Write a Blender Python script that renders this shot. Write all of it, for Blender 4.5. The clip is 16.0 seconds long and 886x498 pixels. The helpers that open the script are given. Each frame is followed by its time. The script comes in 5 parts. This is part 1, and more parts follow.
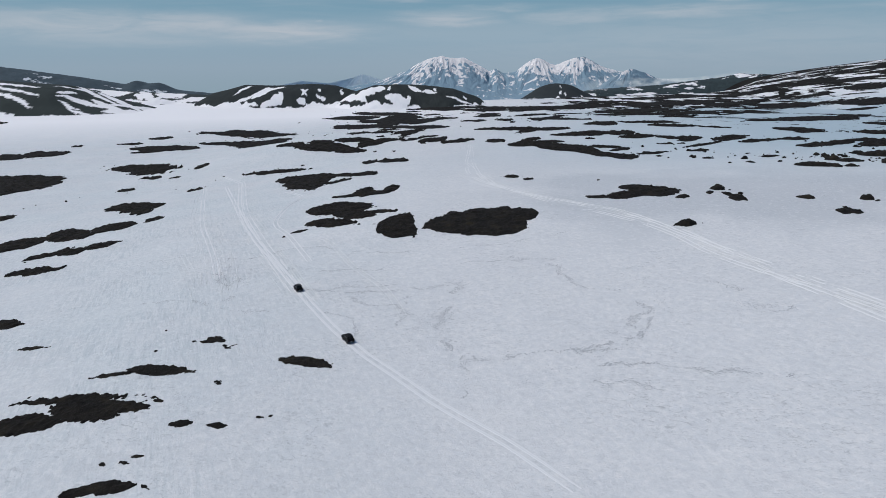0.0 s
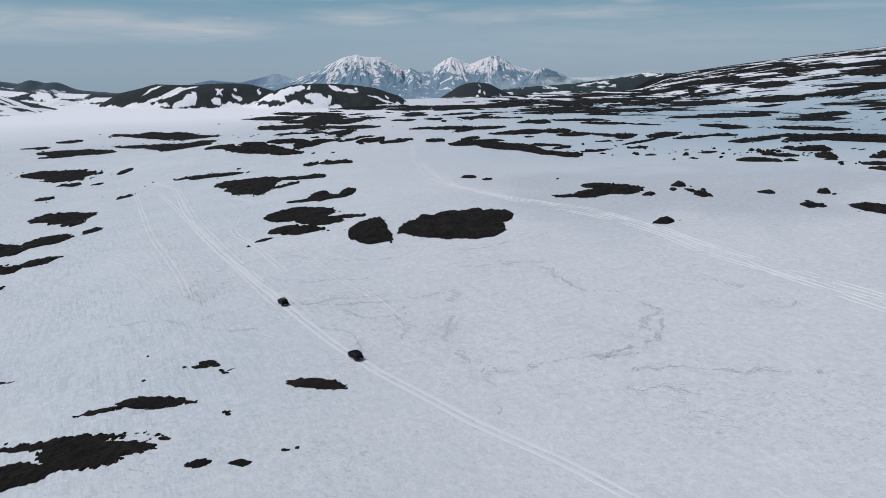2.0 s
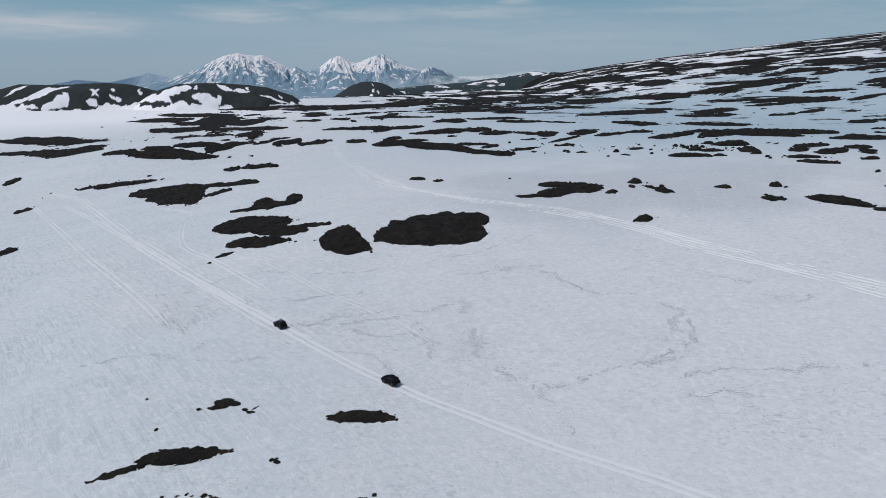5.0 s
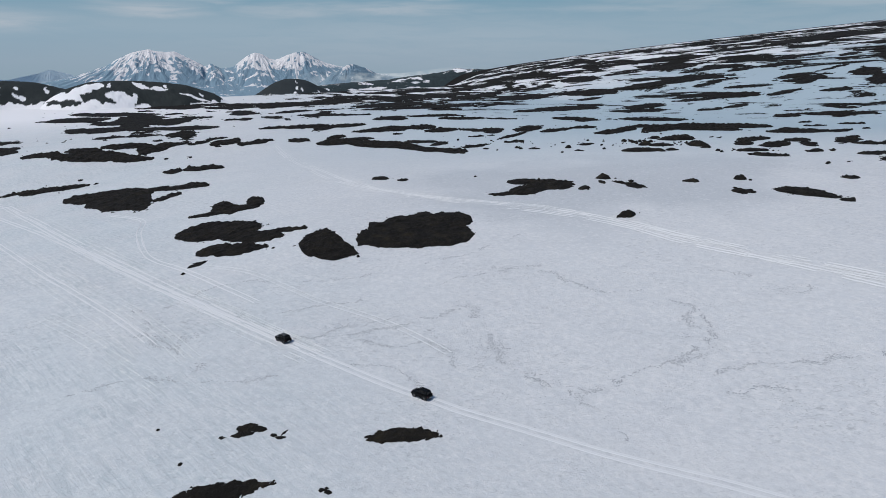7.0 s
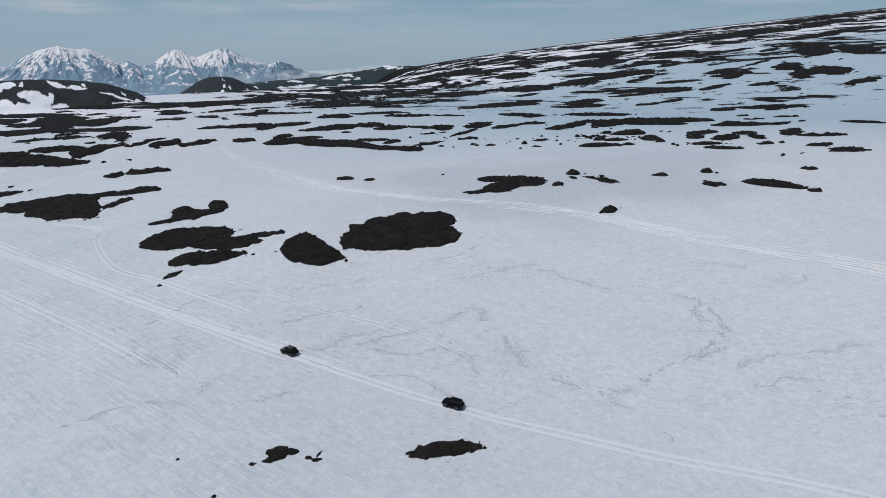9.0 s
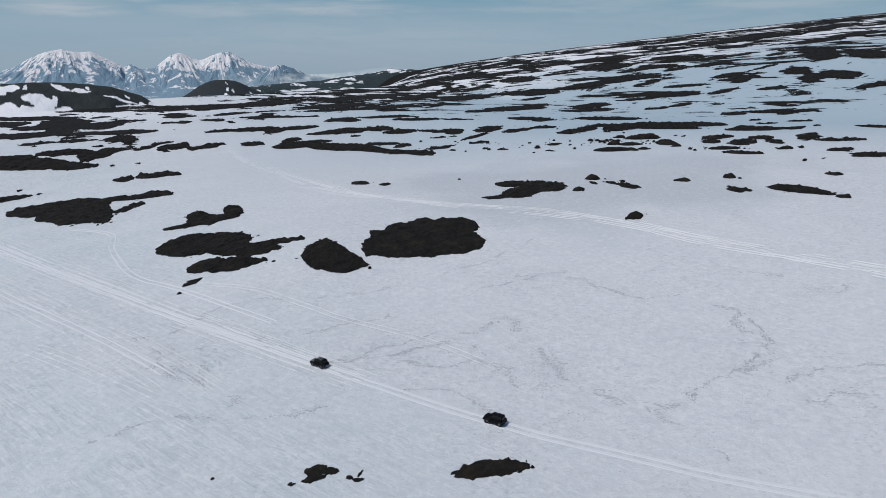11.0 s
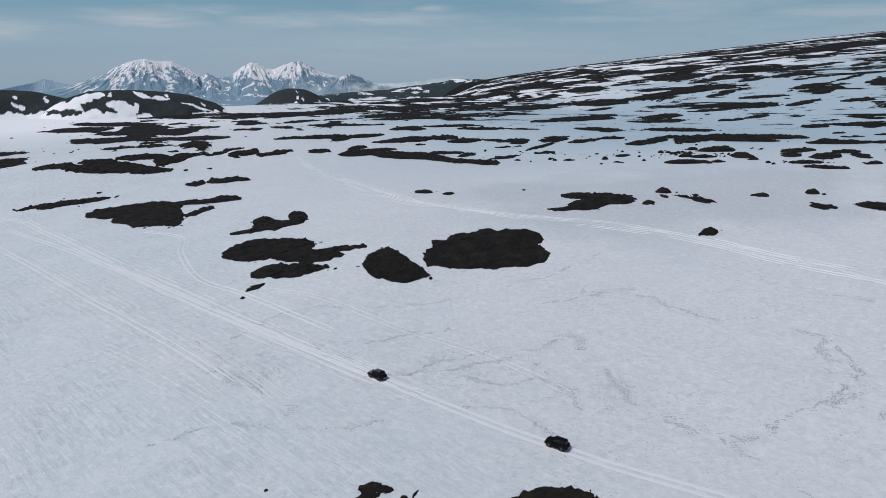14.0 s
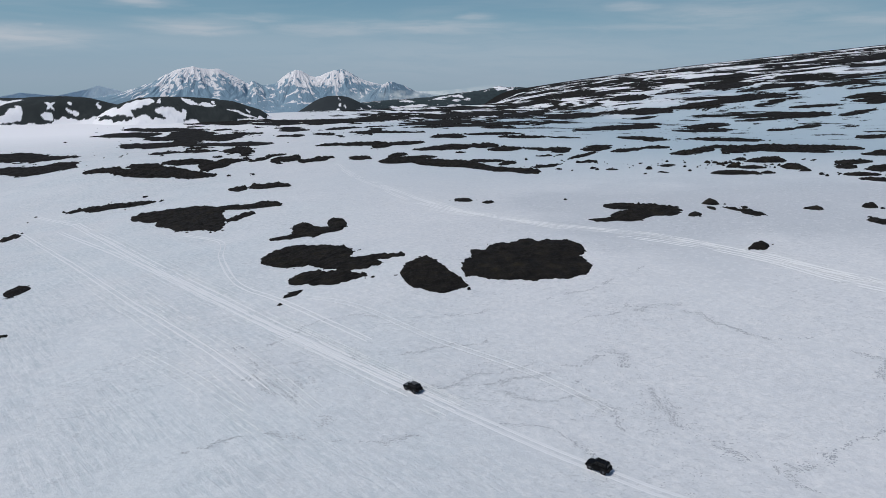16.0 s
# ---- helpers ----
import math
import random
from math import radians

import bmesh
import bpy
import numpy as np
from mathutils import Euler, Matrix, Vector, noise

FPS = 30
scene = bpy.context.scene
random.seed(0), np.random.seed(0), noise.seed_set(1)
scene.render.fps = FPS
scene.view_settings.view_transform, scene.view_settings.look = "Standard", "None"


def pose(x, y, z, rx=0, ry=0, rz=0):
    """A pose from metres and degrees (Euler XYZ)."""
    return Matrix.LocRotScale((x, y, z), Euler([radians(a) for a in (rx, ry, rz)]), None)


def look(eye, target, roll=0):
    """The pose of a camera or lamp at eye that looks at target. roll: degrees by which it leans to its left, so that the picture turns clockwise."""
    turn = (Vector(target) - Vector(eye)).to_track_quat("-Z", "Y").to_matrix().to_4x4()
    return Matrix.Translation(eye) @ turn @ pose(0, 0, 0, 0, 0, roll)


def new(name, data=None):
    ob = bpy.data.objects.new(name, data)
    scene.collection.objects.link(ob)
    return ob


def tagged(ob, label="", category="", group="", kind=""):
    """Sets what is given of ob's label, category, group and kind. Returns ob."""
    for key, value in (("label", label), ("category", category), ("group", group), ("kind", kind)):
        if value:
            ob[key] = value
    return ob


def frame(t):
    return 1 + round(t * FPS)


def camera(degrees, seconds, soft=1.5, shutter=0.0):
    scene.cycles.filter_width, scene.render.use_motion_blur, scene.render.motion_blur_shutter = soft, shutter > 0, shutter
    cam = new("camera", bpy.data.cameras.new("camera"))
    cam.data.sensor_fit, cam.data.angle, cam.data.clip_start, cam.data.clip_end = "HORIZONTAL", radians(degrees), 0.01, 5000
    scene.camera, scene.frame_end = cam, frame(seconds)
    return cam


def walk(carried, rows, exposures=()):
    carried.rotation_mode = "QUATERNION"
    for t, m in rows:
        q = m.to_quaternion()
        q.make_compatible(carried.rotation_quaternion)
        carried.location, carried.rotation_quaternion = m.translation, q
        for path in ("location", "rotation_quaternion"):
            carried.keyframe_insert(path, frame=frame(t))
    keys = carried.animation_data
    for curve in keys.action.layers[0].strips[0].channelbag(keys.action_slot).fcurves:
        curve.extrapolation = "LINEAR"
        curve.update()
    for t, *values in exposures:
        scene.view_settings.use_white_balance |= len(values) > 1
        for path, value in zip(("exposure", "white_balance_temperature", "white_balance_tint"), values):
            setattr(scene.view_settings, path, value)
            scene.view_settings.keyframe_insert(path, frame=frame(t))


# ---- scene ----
cam = camera(66.81, 16.0, soft=0.8)
PATH = [
    (0, 0.00, -0.00, 62.00, 74.796, -0.186, -0.000),
    (0.5, -5.06, 2.10, 61.97, 74.775, -0.154, -1.907),
    (1, -10.05, 4.26, 61.95, 74.753, -0.121, -3.717),
    (1.5, -14.95, 6.48, 61.94, 74.714, -0.114, -5.526),
    (2, -19.76, 8.81, 61.91, 74.704, -0.109, -7.246),
    (2.5, -24.48, 11.25, 61.88, 74.717, -0.103, -8.929),
    (3, -29.05, 13.80, 61.84, 74.710, -0.076, -10.552),
    (3.5, -33.52, 16.49, 61.80, 74.669, -0.058, -12.168),
    (4, -37.89, 19.29, 61.74, 74.650, -0.028, -13.713),
    (4.5, -42.19, 22.21, 61.68, 74.637, -0.006, -15.301),
    (5, -46.43, 25.23, 61.61, 74.622, 0.008, -16.925),
    (5.5, -50.61, 28.34, 61.54, 74.598, 0.018, -18.576),
    (6, -54.71, 31.53, 61.45, 74.555, 0.026, -20.250),
    (6.5, -58.74, 34.76, 61.37, 74.487, 0.034, -21.937),
    (7, -62.70, 38.03, 61.28, 74.385, 0.044, -23.631),
    (7.5, -66.59, 41.33, 61.21, 74.287, 0.012, -25.442),
    (8, -70.19, 44.54, 61.17, 74.180, -0.033, -27.145),
    (8.5, -73.29, 47.53, 61.13, 74.121, -0.071, -28.643),
    (9, -75.69, 50.16, 61.08, 74.132, -0.078, -29.667),
    (9.5, -77.46, 52.45, 61.01, 74.191, -0.068, -30.246),
    (10, -78.65, 54.43, 60.94, 74.275, -0.046, -30.410),
    (10.5, -79.30, 56.13, 60.88, 74.363, -0.017, -30.190),
    (11, -79.47, 57.56, 60.83, 74.432, 0.021, -29.616),
    (11.5, -79.22, 58.75, 60.79, 74.459, 0.069, -28.717),
    (12, -78.83, 59.72, 60.75, 74.486, 0.113, -27.787),
    (12.5, -78.53, 60.41, 60.68, 74.549, 0.133, -26.847),
    (13, -78.35, 60.77, 60.58, 74.740, 0.135, -26.023),
    (13.5, -78.19, 60.97, 60.48, 75.005, 0.148, -25.081),
    (14, -77.99, 61.20, 60.39, 75.201, 0.165, -24.210),
    (14.5, -77.76, 61.60, 60.31, 75.404, 0.202, -23.341),
    (15, -77.50, 62.26, 60.25, 75.577, 0.249, -22.530),
    (15.5, -77.20, 63.15, 60.20, 75.754, 0.287, -21.654),
    (16, -76.90, 64.16, 60.16, 75.823, 0.320, -20.834),
]
walk(cam, [(t, pose(x, y, z, 0, 0, turn) @ pose(0, 0, 0, tilt, 0, 0) @ pose(0, 0, 0, 0, 0, roll)) for t, x, y, z, tilt, roll, turn in PATH])

# ---- sky, sun and exposure ----
SUN_ELEV, SUN_AZ = 58.0, -88.0     # degrees; azimuth from +y towards +x
world = bpy.data.worlds.new("sky")
scene.world = world
world.use_nodes = True
wn = world.node_tree.nodes
sky = wn.new("ShaderNodeTexSky")
sky.sky_type = "NISHITA"
sky.sun_disc = False
sky.sun_elevation, sky.sun_rotation = radians(SUN_ELEV), radians(SUN_AZ)
sky.altitude, sky.air_density, sky.dust_density, sky.ozone_density = 800.0, 1.0, 1.6, 1.5
wn["Background"].inputs["Strength"].default_value = 0.094
world.node_tree.links.new(sky.outputs[0], wn["Background"].inputs["Color"])

sun = new("sun", bpy.data.lights.new("sun", "SUN"))
sun.data.energy, sun.data.angle, sun.data.color = 2.25, radians(0.5), (1.0, 0.97, 0.925)
sun_way = Vector((math.sin(radians(SUN_AZ)) * math.cos(radians(SUN_ELEV)), math.cos(radians(SUN_AZ)) * math.cos(radians(SUN_ELEV)), math.sin(radians(SUN_ELEV))))
sun.matrix_world = look(sun_way * 500, (0, 0, 0))
scene.view_settings.exposure = 0.0

# ---- materials ----


def material(name, rough=0.8, metal=0.0, color=(0.5, 0.5, 0.5)):
    m = bpy.data.materials.new(name)
    m.use_nodes = True
    b = m.node_tree.nodes["Principled BSDF"]
    b.inputs["Base Color"].default_value = (*color, 1)
    b.inputs["Roughness"].default_value = rough
    b.inputs["Metallic"].default_value = metal
    return m, m.node_tree.nodes, m.node_tree.links, b


def place_nodes(n, l, scale=(1, 1, 1), turn=0.0):
    """The place in the world, turned about the upright and then stretched."""
    geo, spin, size = n.new("ShaderNodeNewGeometry"), n.new("ShaderNodeMapping"), n.new("ShaderNodeMapping")
    spin.inputs["Rotation"].default_value = (0, 0, radians(turn))
    size.inputs["Scale"].default_value = scale
    l.new(geo.outputs["Position"], spin.inputs["Vector"])
    l.new(spin.outputs["Vector"], size.inputs["Vector"])
    return size.outputs["Vector"]


def noise_node(n, l, where, scale, detail=4.0, rough=0.55, warp=0.0):
    t = n.new("ShaderNodeTexNoise")
    t.inputs["Scale"].default_value, t.inputs["Detail"].default_value = scale, detail
    t.inputs["Roughness"].default_value, t.inputs["Distortion"].default_value = rough, warp
    l.new(where, t.inputs["Vector"])
    return t.outputs["Fac"]


def ramp_node(n, l, fac, stops):
    r = n.new("ShaderNodeValToRGB")
    while len(r.color_ramp.elements) < len(stops):
        r.color_ramp.elements.new(0.5)
    for e, (p, c) in zip(r.color_ramp.elements, stops):
        e.position, e.color = p, (*c, 1) if not isinstance(c, float) else (c, c, c, 1)
    l.new(fac, r.inputs["Fac"])
    return r.outputs["Color"]


def mix_node(n, l, fac, a, b, blend="MIX"):
    m = n.new("ShaderNodeMix")
    m.data_type, m.blend_type = "RGBA", blend
    for sock, v in ((m.inputs["Factor"], fac), (m.inputs["A"], a), (m.inputs["B"], b)):
        if isinstance(v, (int, float)):
            sock.default_value = v
        elif isinstance(v, tuple):
            sock.default_value = (*v, 1)
        else:
            l.new(v, sock)
    return m.outputs["Result"]


def math_node(n, l, op, a, b=0.0):
    m = n.new("ShaderNodeMath")
    m.operation = op
    for sock, v in ((m.inputs[0], a), (m.inputs[1], b)):
        if isinstance(v, (int, float)):
            sock.default_value = v
        else:
            l.new(v, sock)
    return m.outputs[0]


def bump_node(n, l, b, height, strength, dist):
    k = n.new("ShaderNodeBump")
    k.inputs["Strength"].default_value, k.inputs["Distance"].default_value = strength, dist
    l.new(height, k.inputs["Height"])
    l.new(k.outputs["Normal"], b.inputs["Normal"])


def snow_material():
    m, n, l, b = material("old_snow", 0.65)
    wide = place_nodes(n, l)
    streak = place_nodes(n, l, (1.0, 0.62, 1.0), -21)
    big = noise_node(n, l, wide, 0.012, 5, 0.6)
    tone = ramp_node(n, l, big, [(0.3, (0.80, 0.82, 0.825)), (0.7, (0.875, 0.89, 0.892))])
    blotch = ramp_node(n, l, noise_node(n, l, place_nodes(n, l, (1.0, 0.6, 1.0), -20), 0.16, 5, 0.6, 0.7), [(0.36, 0.0), (0.60, 1.0)])
    tone = mix_node(n, l, blotch, mix_node(n, l, 0.38, tone, (0.70, 0.74, 0.77)), tone)
    # a broad darker, bluer stretch in the middle of the field
    middle, stretch_of = n.new("ShaderNodeMapping"), n.new("ShaderNodeVectorMath")
    middle.inputs["Location"].default_value, middle.inputs["Scale"].default_value = (-110 / 190, -265 / 150, 0), (1 / 190, 1 / 150, 0)
    stretch_of.operation = "LENGTH"
    l.new(wide, middle.inputs["Vector"])
    l.new(middle.outputs["Vector"], stretch_of.inputs[0])
    reach = math_node(n, l, "ADD", stretch_of.outputs["Value"], math_node(n, l, "MULTIPLY", noise_node(n, l, wide, 0.025, 4), 0.9))
    tone = mix_node(n, l, ramp_node(n, l, reach, [(0.75, 0.95), (1.75, 0.0)]), tone, (0.605, 0.645, 0.675))
    # melt runnels, drawn out along the wind
    run = noise_node(n, l, streak, 0.95, 5, 0.62, 0.9)
    calm = ramp_node(n, l, noise_node(n, l, wide, 0.014, 3), [(0.40, 0.0), (0.62, 1.0)])
    furrow = ramp_node(n, l, run, [(0.32, 0.25), (0.60, 1.0)])
    tone = mix_node(n, l, math_node(n, l, "MAXIMUM", furrow, math_node(n, l, "MULTIPLY", calm, 0.85)), (0.72, 0.76, 0.79), tone)
    # straight wind ripples over the left of the field
    ripple = noise_node(n, l, place_nodes(n, l, (1.0, 0.13, 1.0), -21), 1.25, 5, 0.62, 0.5)
    here, west = n.new("ShaderNodeSeparateXYZ"), n.new("ShaderNodeMapRange")
    l.new(wide, here.inputs[0])
    for key, v in zip(("From Min", "From Max", "To Min", "To Max"), (5.0, -65.0, 0.0, 1.0)):
        west.inputs[key].default_value = v
    l.new(here.outputs["X"], west.inputs["Value"])
    blown = math_node(n, l, "MULTIPLY", west.outputs[0], ramp_node(n, l, noise_node(n, l, wide, 0.045, 3), [(0.36, 0.15), (0.58, 1.0)]))
    groove = math_node(n, l, "MULTIPLY", blown, ramp_node(n, l, ripple, [(0.34, 1.0), (0.56, 0.0)]))
    tone = mix_node(n, l, groove, tone, (0.62, 0.675, 0.70))
    # mottling: sun cups and crusted spots
    cups = noise_node(n, l, place_nodes(n, l, (1.0, 0.85, 1.0), -21), 0.75, 6, 0.72, 0.3)
    tone = mix_node(n, l, ramp_node(n, l, cups, [(0.38, 0.6), (0.49, 0.0)]), tone, (0.69, 0.715, 0.735))
    tone = mix_node(n, l, ramp_node(n, l, cups, [(0.52, 0.0), (0.66, 0.55)]), tone, (0.95, 0.955, 0.955))
    # blown grit lying in small hollows, in broad fields
    field = ramp_node(n, l, noise_node(n, l, wide, 0.03, 4, 0.55, 0.8), [(0.40, 0.12), (0.66, 1.0)])
    grit = ramp_node(n, l, noise_node(n, l, place_nodes(n, l, (0.6, 1.0, 1.0), 20), 0.9, 7, 0.75, 1.6), [(0.53, 0.0), (0.64, 1.0)])
    dirt = math_node(n, l, "MULTIPLY", math_node(n, l, "MULTIPLY", field, grit), 0.42)
    tone = mix_node(n, l, dirt, tone, (0.22, 0.245, 0.27))
    # old snow is duller than fresh; towards the left it is tinted bluer in patches
    tone = mix_node(n, l, 1.0, tone, (0.795, 0.79, 0.792), "MULTIPLY")
    left_tint = math_node(n, l, "MULTIPLY", west.outputs[0], ramp_node(n, l, noise_node(n, l, wide, 0.02, 4, 0.6, 0.5), [(0.35, 0.1), (0.62, 0.75)]))
    tone = mix_node(n, l, left_tint, tone, mix_node(n, l, 1.0, tone, (0.945, 0.99, 1.0), "MULTIPLY"))
    # the far slope and plain, where many strips of bare ground run through the snow
    geo, sep, ln = n.new("ShaderNodeNewGeometry"), n.new("ShaderNodeSeparateXYZ"), n.new("ShaderNodeVectorMath")
    ln.operation = "LENGTH"
    l.new(geo.outputs["Position"], sep.inputs[0])
    l.new(geo.outputs["Position"], ln.inputs[0])
    side = math_node(n, l, "SUBTRACT", sep.outputs["X"], math_node(n, l, "MULTIPLY", sep.outputs["Y"], 0.02))
    wanted = math_node(n, l, "MULTIPLY", math_node(n, l, "SMOOTH_MIN", math_node(n, l, "DIVIDE", math_node(n, l, "SUBTRACT", ln.outputs["Value"], 560.0), 900.0), 0.80), 0.20)
    right = n.new("ShaderNodeMapRange")
    for k, v in enumerate((0.0, 0.0, 260.0, -0.35, 0.0)):
        if k:
            right.inputs[k].default_value = v
    l.new(side, right.inputs[0])
    strips = noise_node(n, l, place_nodes(n, l, (1.0, 0.42, 0.6)), 0.017, 8, 0.66, 0.5)
    level = math_node(n, l, "ADD", math_node(n, l, "ADD", strips, wanted), right.outputs[0])
    bare = ramp_node(n, l, level, [(0.638, 0.0), (0.656, 1.0)])
    # and a sprinkling of small ones on the plain before it
    belt = n.new("ShaderNodeMapRange")
    for key, v in zip(("From Min", "From Max", "To Min", "To Max"), (470.0, 620.0, -0.20, 0.0)):
        belt.inputs[key].default_value = v
    l.new(ln.outputs["Value"], belt.inputs["Value"])
    past = n.new("ShaderNodeMapRange")
    for key, v in zip(("From Min", "From Max", "To Min", "To Max"), (850.0, 1250.0, 0.0, -0.25)):
        past.inputs[key].default_value = v
    l.new(ln.outputs["Value"], past.inputs["Value"])
    bits = noise_node(n, l, place_nodes(n, l, (1.0, 0.55, 0.6)), 0.06, 7, 0.66, 0.4)
    bits = math_node(n, l, "ADD", math_node(n, l, "ADD", math_node(n, l, "ADD", bits, past.outputs[0]), belt.outputs[0]), math_node(n, l, "MULTIPLY", right.outputs[0], 0.7))
    bare = math_node(n, l, "MAXIMUM", bare, ramp_node(n, l, bits, [(0.602, 0.0), (0.620, 1.0)]))
    # bluer snow colour for cloud shade on the slope's foot, ragged at its top
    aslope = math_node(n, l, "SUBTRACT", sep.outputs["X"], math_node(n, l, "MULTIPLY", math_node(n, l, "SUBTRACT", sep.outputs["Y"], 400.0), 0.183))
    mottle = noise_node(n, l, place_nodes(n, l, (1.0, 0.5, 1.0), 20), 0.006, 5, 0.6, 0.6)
    on_slope = n.new("ShaderNodeMapRange")
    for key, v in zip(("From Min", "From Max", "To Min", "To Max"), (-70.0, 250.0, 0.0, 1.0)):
        on_slope.inputs[key].default_value = v
    l.new(math_node(n, l, "ADD", aslope, math_node(n, l, "MULTIPLY", math_node(n, l, "SUBTRACT", mottle, 0.5), 260.0)), on_slope.inputs["Value"])
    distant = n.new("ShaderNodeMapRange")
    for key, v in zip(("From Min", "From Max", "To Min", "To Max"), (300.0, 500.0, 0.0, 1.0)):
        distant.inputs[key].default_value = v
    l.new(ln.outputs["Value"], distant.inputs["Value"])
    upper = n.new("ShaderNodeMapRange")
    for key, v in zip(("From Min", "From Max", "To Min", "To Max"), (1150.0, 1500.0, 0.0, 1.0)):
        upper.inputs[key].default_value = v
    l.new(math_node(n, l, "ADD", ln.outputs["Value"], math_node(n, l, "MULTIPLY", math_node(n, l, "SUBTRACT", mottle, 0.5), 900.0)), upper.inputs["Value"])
    sunlit = math_node(n, l, "MULTIPLY", upper.outputs[0], on_slope.outputs[0])
    shaded = math_node(n, l, "MULTIPLY", math_node(n, l, "MULTIPLY", on_slope.outputs[0], distant.outputs[0]), math_node(n, l, "SUBTRACT", 1.0, sunlit))
    shade_blue = mix_node(n, l, mottle, (0.33, 0.44, 0.50), (0.42, 0.515, 0.565))
    tone = mix_node(n, l, math_node(n, l, "MULTIPLY", shaded, 0.9), tone, shade_blue)
    # sun on the upper slope, put into a whiter snow colour
    tone = mix_node(n, l, math_node(n, l, "MULTIPLY", sunlit, 0.85), tone, (0.80, 0.81, 0.825))
    # the crest is blown bare
    crest = n.new("ShaderNodeMapRange")
    for key, v in zip(("From Min", "From Max", "To Min", "To Max"), (2120.0, 2220.0, -0.3, 0.2)):
        crest.inputs[key].default_value = v
    l.new(ln.outputs["Value"], crest.inputs["Value"])
    bare = math_node(n, l, "MAXIMUM", bare, math_node(n, l, "MULTIPLY", on_slope.outputs[0], ramp_node(n, l, math_node(n, l, "ADD", strips, crest.outputs[0]), [(0.50, 0.0), (0.53, 1.0)])))
    # full sun on the hollow before the hills, put into a whiter snow colour
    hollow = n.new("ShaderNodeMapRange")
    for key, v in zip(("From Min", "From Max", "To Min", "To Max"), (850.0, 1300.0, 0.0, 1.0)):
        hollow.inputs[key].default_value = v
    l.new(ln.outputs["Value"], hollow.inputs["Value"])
    sunlit_left = n.new("ShaderNodeMapRange")
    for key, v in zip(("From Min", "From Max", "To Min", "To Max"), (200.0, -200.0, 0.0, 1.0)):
        sunlit_left.inputs[key].default_value = v
    l.new(side, sunlit_left.inputs["Value"])
    tone = mix_node(n, l, math_node(n, l, "MULTIPLY", hollow.outputs[0], sunlit_left.outputs[0]), tone, (0.86, 0.857, 0.865))
    soil = mix_node(n, l, noise_node(n, l, wide, 0.05, 5), (0.008, 0.0078, 0.0075), (0.022, 0.020, 0.016))
    near = math_node(n, l, "GREATER_THAN", ln.outputs["Value"], 470.0)
    bare = math_node(n, l, "MULTIPLY", bare, near)
    tone = mix_node(n, l, bare, tone, soil)
    l.new(math_node(n, l, "SUBTRACT", 0.35, math_node(n, l, "MULTIPLY", bare, 0.30)), b.inputs["Specular IOR Level"])
    l.new(math_node(n, l, "ADD", 0.65, math_node(n, l, "MULTIPLY", bare, 0.30)), b.inputs["Roughness"])
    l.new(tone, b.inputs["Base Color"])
    relief = math_node(n, l, "ADD", math_node(n, l, "MULTIPLY", run, 0.55), math_node(n, l, "MULTIPLY", noise_node(n, l, wide, 2.4, 4, 0.65), 0.55))
    relief = math_node(n, l, "ADD", relief, math_node(n, l, "MULTIPLY", cups, 0.8))
    relief = math_node(n, l, "ADD", relief, math_node(n, l, "MULTIPLY", math_node(n, l, "MULTIPLY", ripple, blown), 1.3))
    bump_node(n, l, b, relief, 0.55, 0.25)
    return m


def earth_material(name, k=1.0):
    m, n, l, b = material(name, 0.95)
    w = place_nodes(n, l)
    a = noise_node(n, l, w, 0.25, 5, 0.6)
    c = ramp_node(n, l, a, [(0.35, (0.007 * k, 0.0065 * k, 0.006 * k)), (0.55, (0.013 * k, 0.0115 * k, 0.0095 * k)), (0.75, (0.026 * k, 0.022 * k, 0.014 * k))])
    f = noise_node(n, l, w, 3.0, 4, 0.7)
    c = mix_node(n, l, ramp_node(n, l, f, [(0.6, 0.0), (0.75, 0.5)]), c, (0.028, 0.025, 0.021))
    l.new(c, b.inputs["Base Color"])
    b.inputs["Specular IOR Level"].default_value = 0.15
    bump_node(n, l, b, f, 0.8, 0.3)
    return m


def patchy_material(name, rock, snow, scale, stretch, turn, low, high, warp=0.6, line=None, fine=7.0):
    """Dark ground with lying snow in drawn-out fields."""
    m, n, l, b = material(name, 0.9)
    w = place_nodes(n, l)
    lying = noise_node(n, l, place_nodes(n, l, stretch, turn), scale, fine, 0.62, warp)
    if line:
        geo, sep, span = n.new("ShaderNodeNewGeometry"), n.new("ShaderNodeSeparateXYZ"), n.new("ShaderNodeMapRange")
        l.new(geo.outputs["Position"], sep.inputs[0])
        l.new(sep.outputs["Z"], span.inputs["Value"])
        for key, v in zip(("From Min", "From Max", "To Min", "To Max"), line):
            span.inputs[key].default_value = v
        lying = math_node(n, l, "ADD", lying, span.outputs[0])
    mask = ramp_node(n, l, lying, [(low, 0.0), (high, 1.0)])
    r = mix_node(n, l, noise_node(n, l, w, scale * 6, 5, 0.6), tuple(v * 0.6 for v in rock), tuple(v * 1.4 for v in rock))
    s = mix_node(n, l, noise_node(n, l, w, scale * 3, 4), snow, tuple(v * 0.9 for v in snow))
    l.new(mix_node(n, l, mask, r, s), b.inputs["Base Color"])
    b.inputs["Specular IOR Level"].default_value = 0.2
    return m


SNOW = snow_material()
EARTH = earth_material("bare_tundra", 1.05)
ROCK = earth_material("dark_rock", 1.2)
# snow on the hills: sunlight put into a lighter colour than the field's
LIT_SNOW = (0.86, 0.855, 0.865)
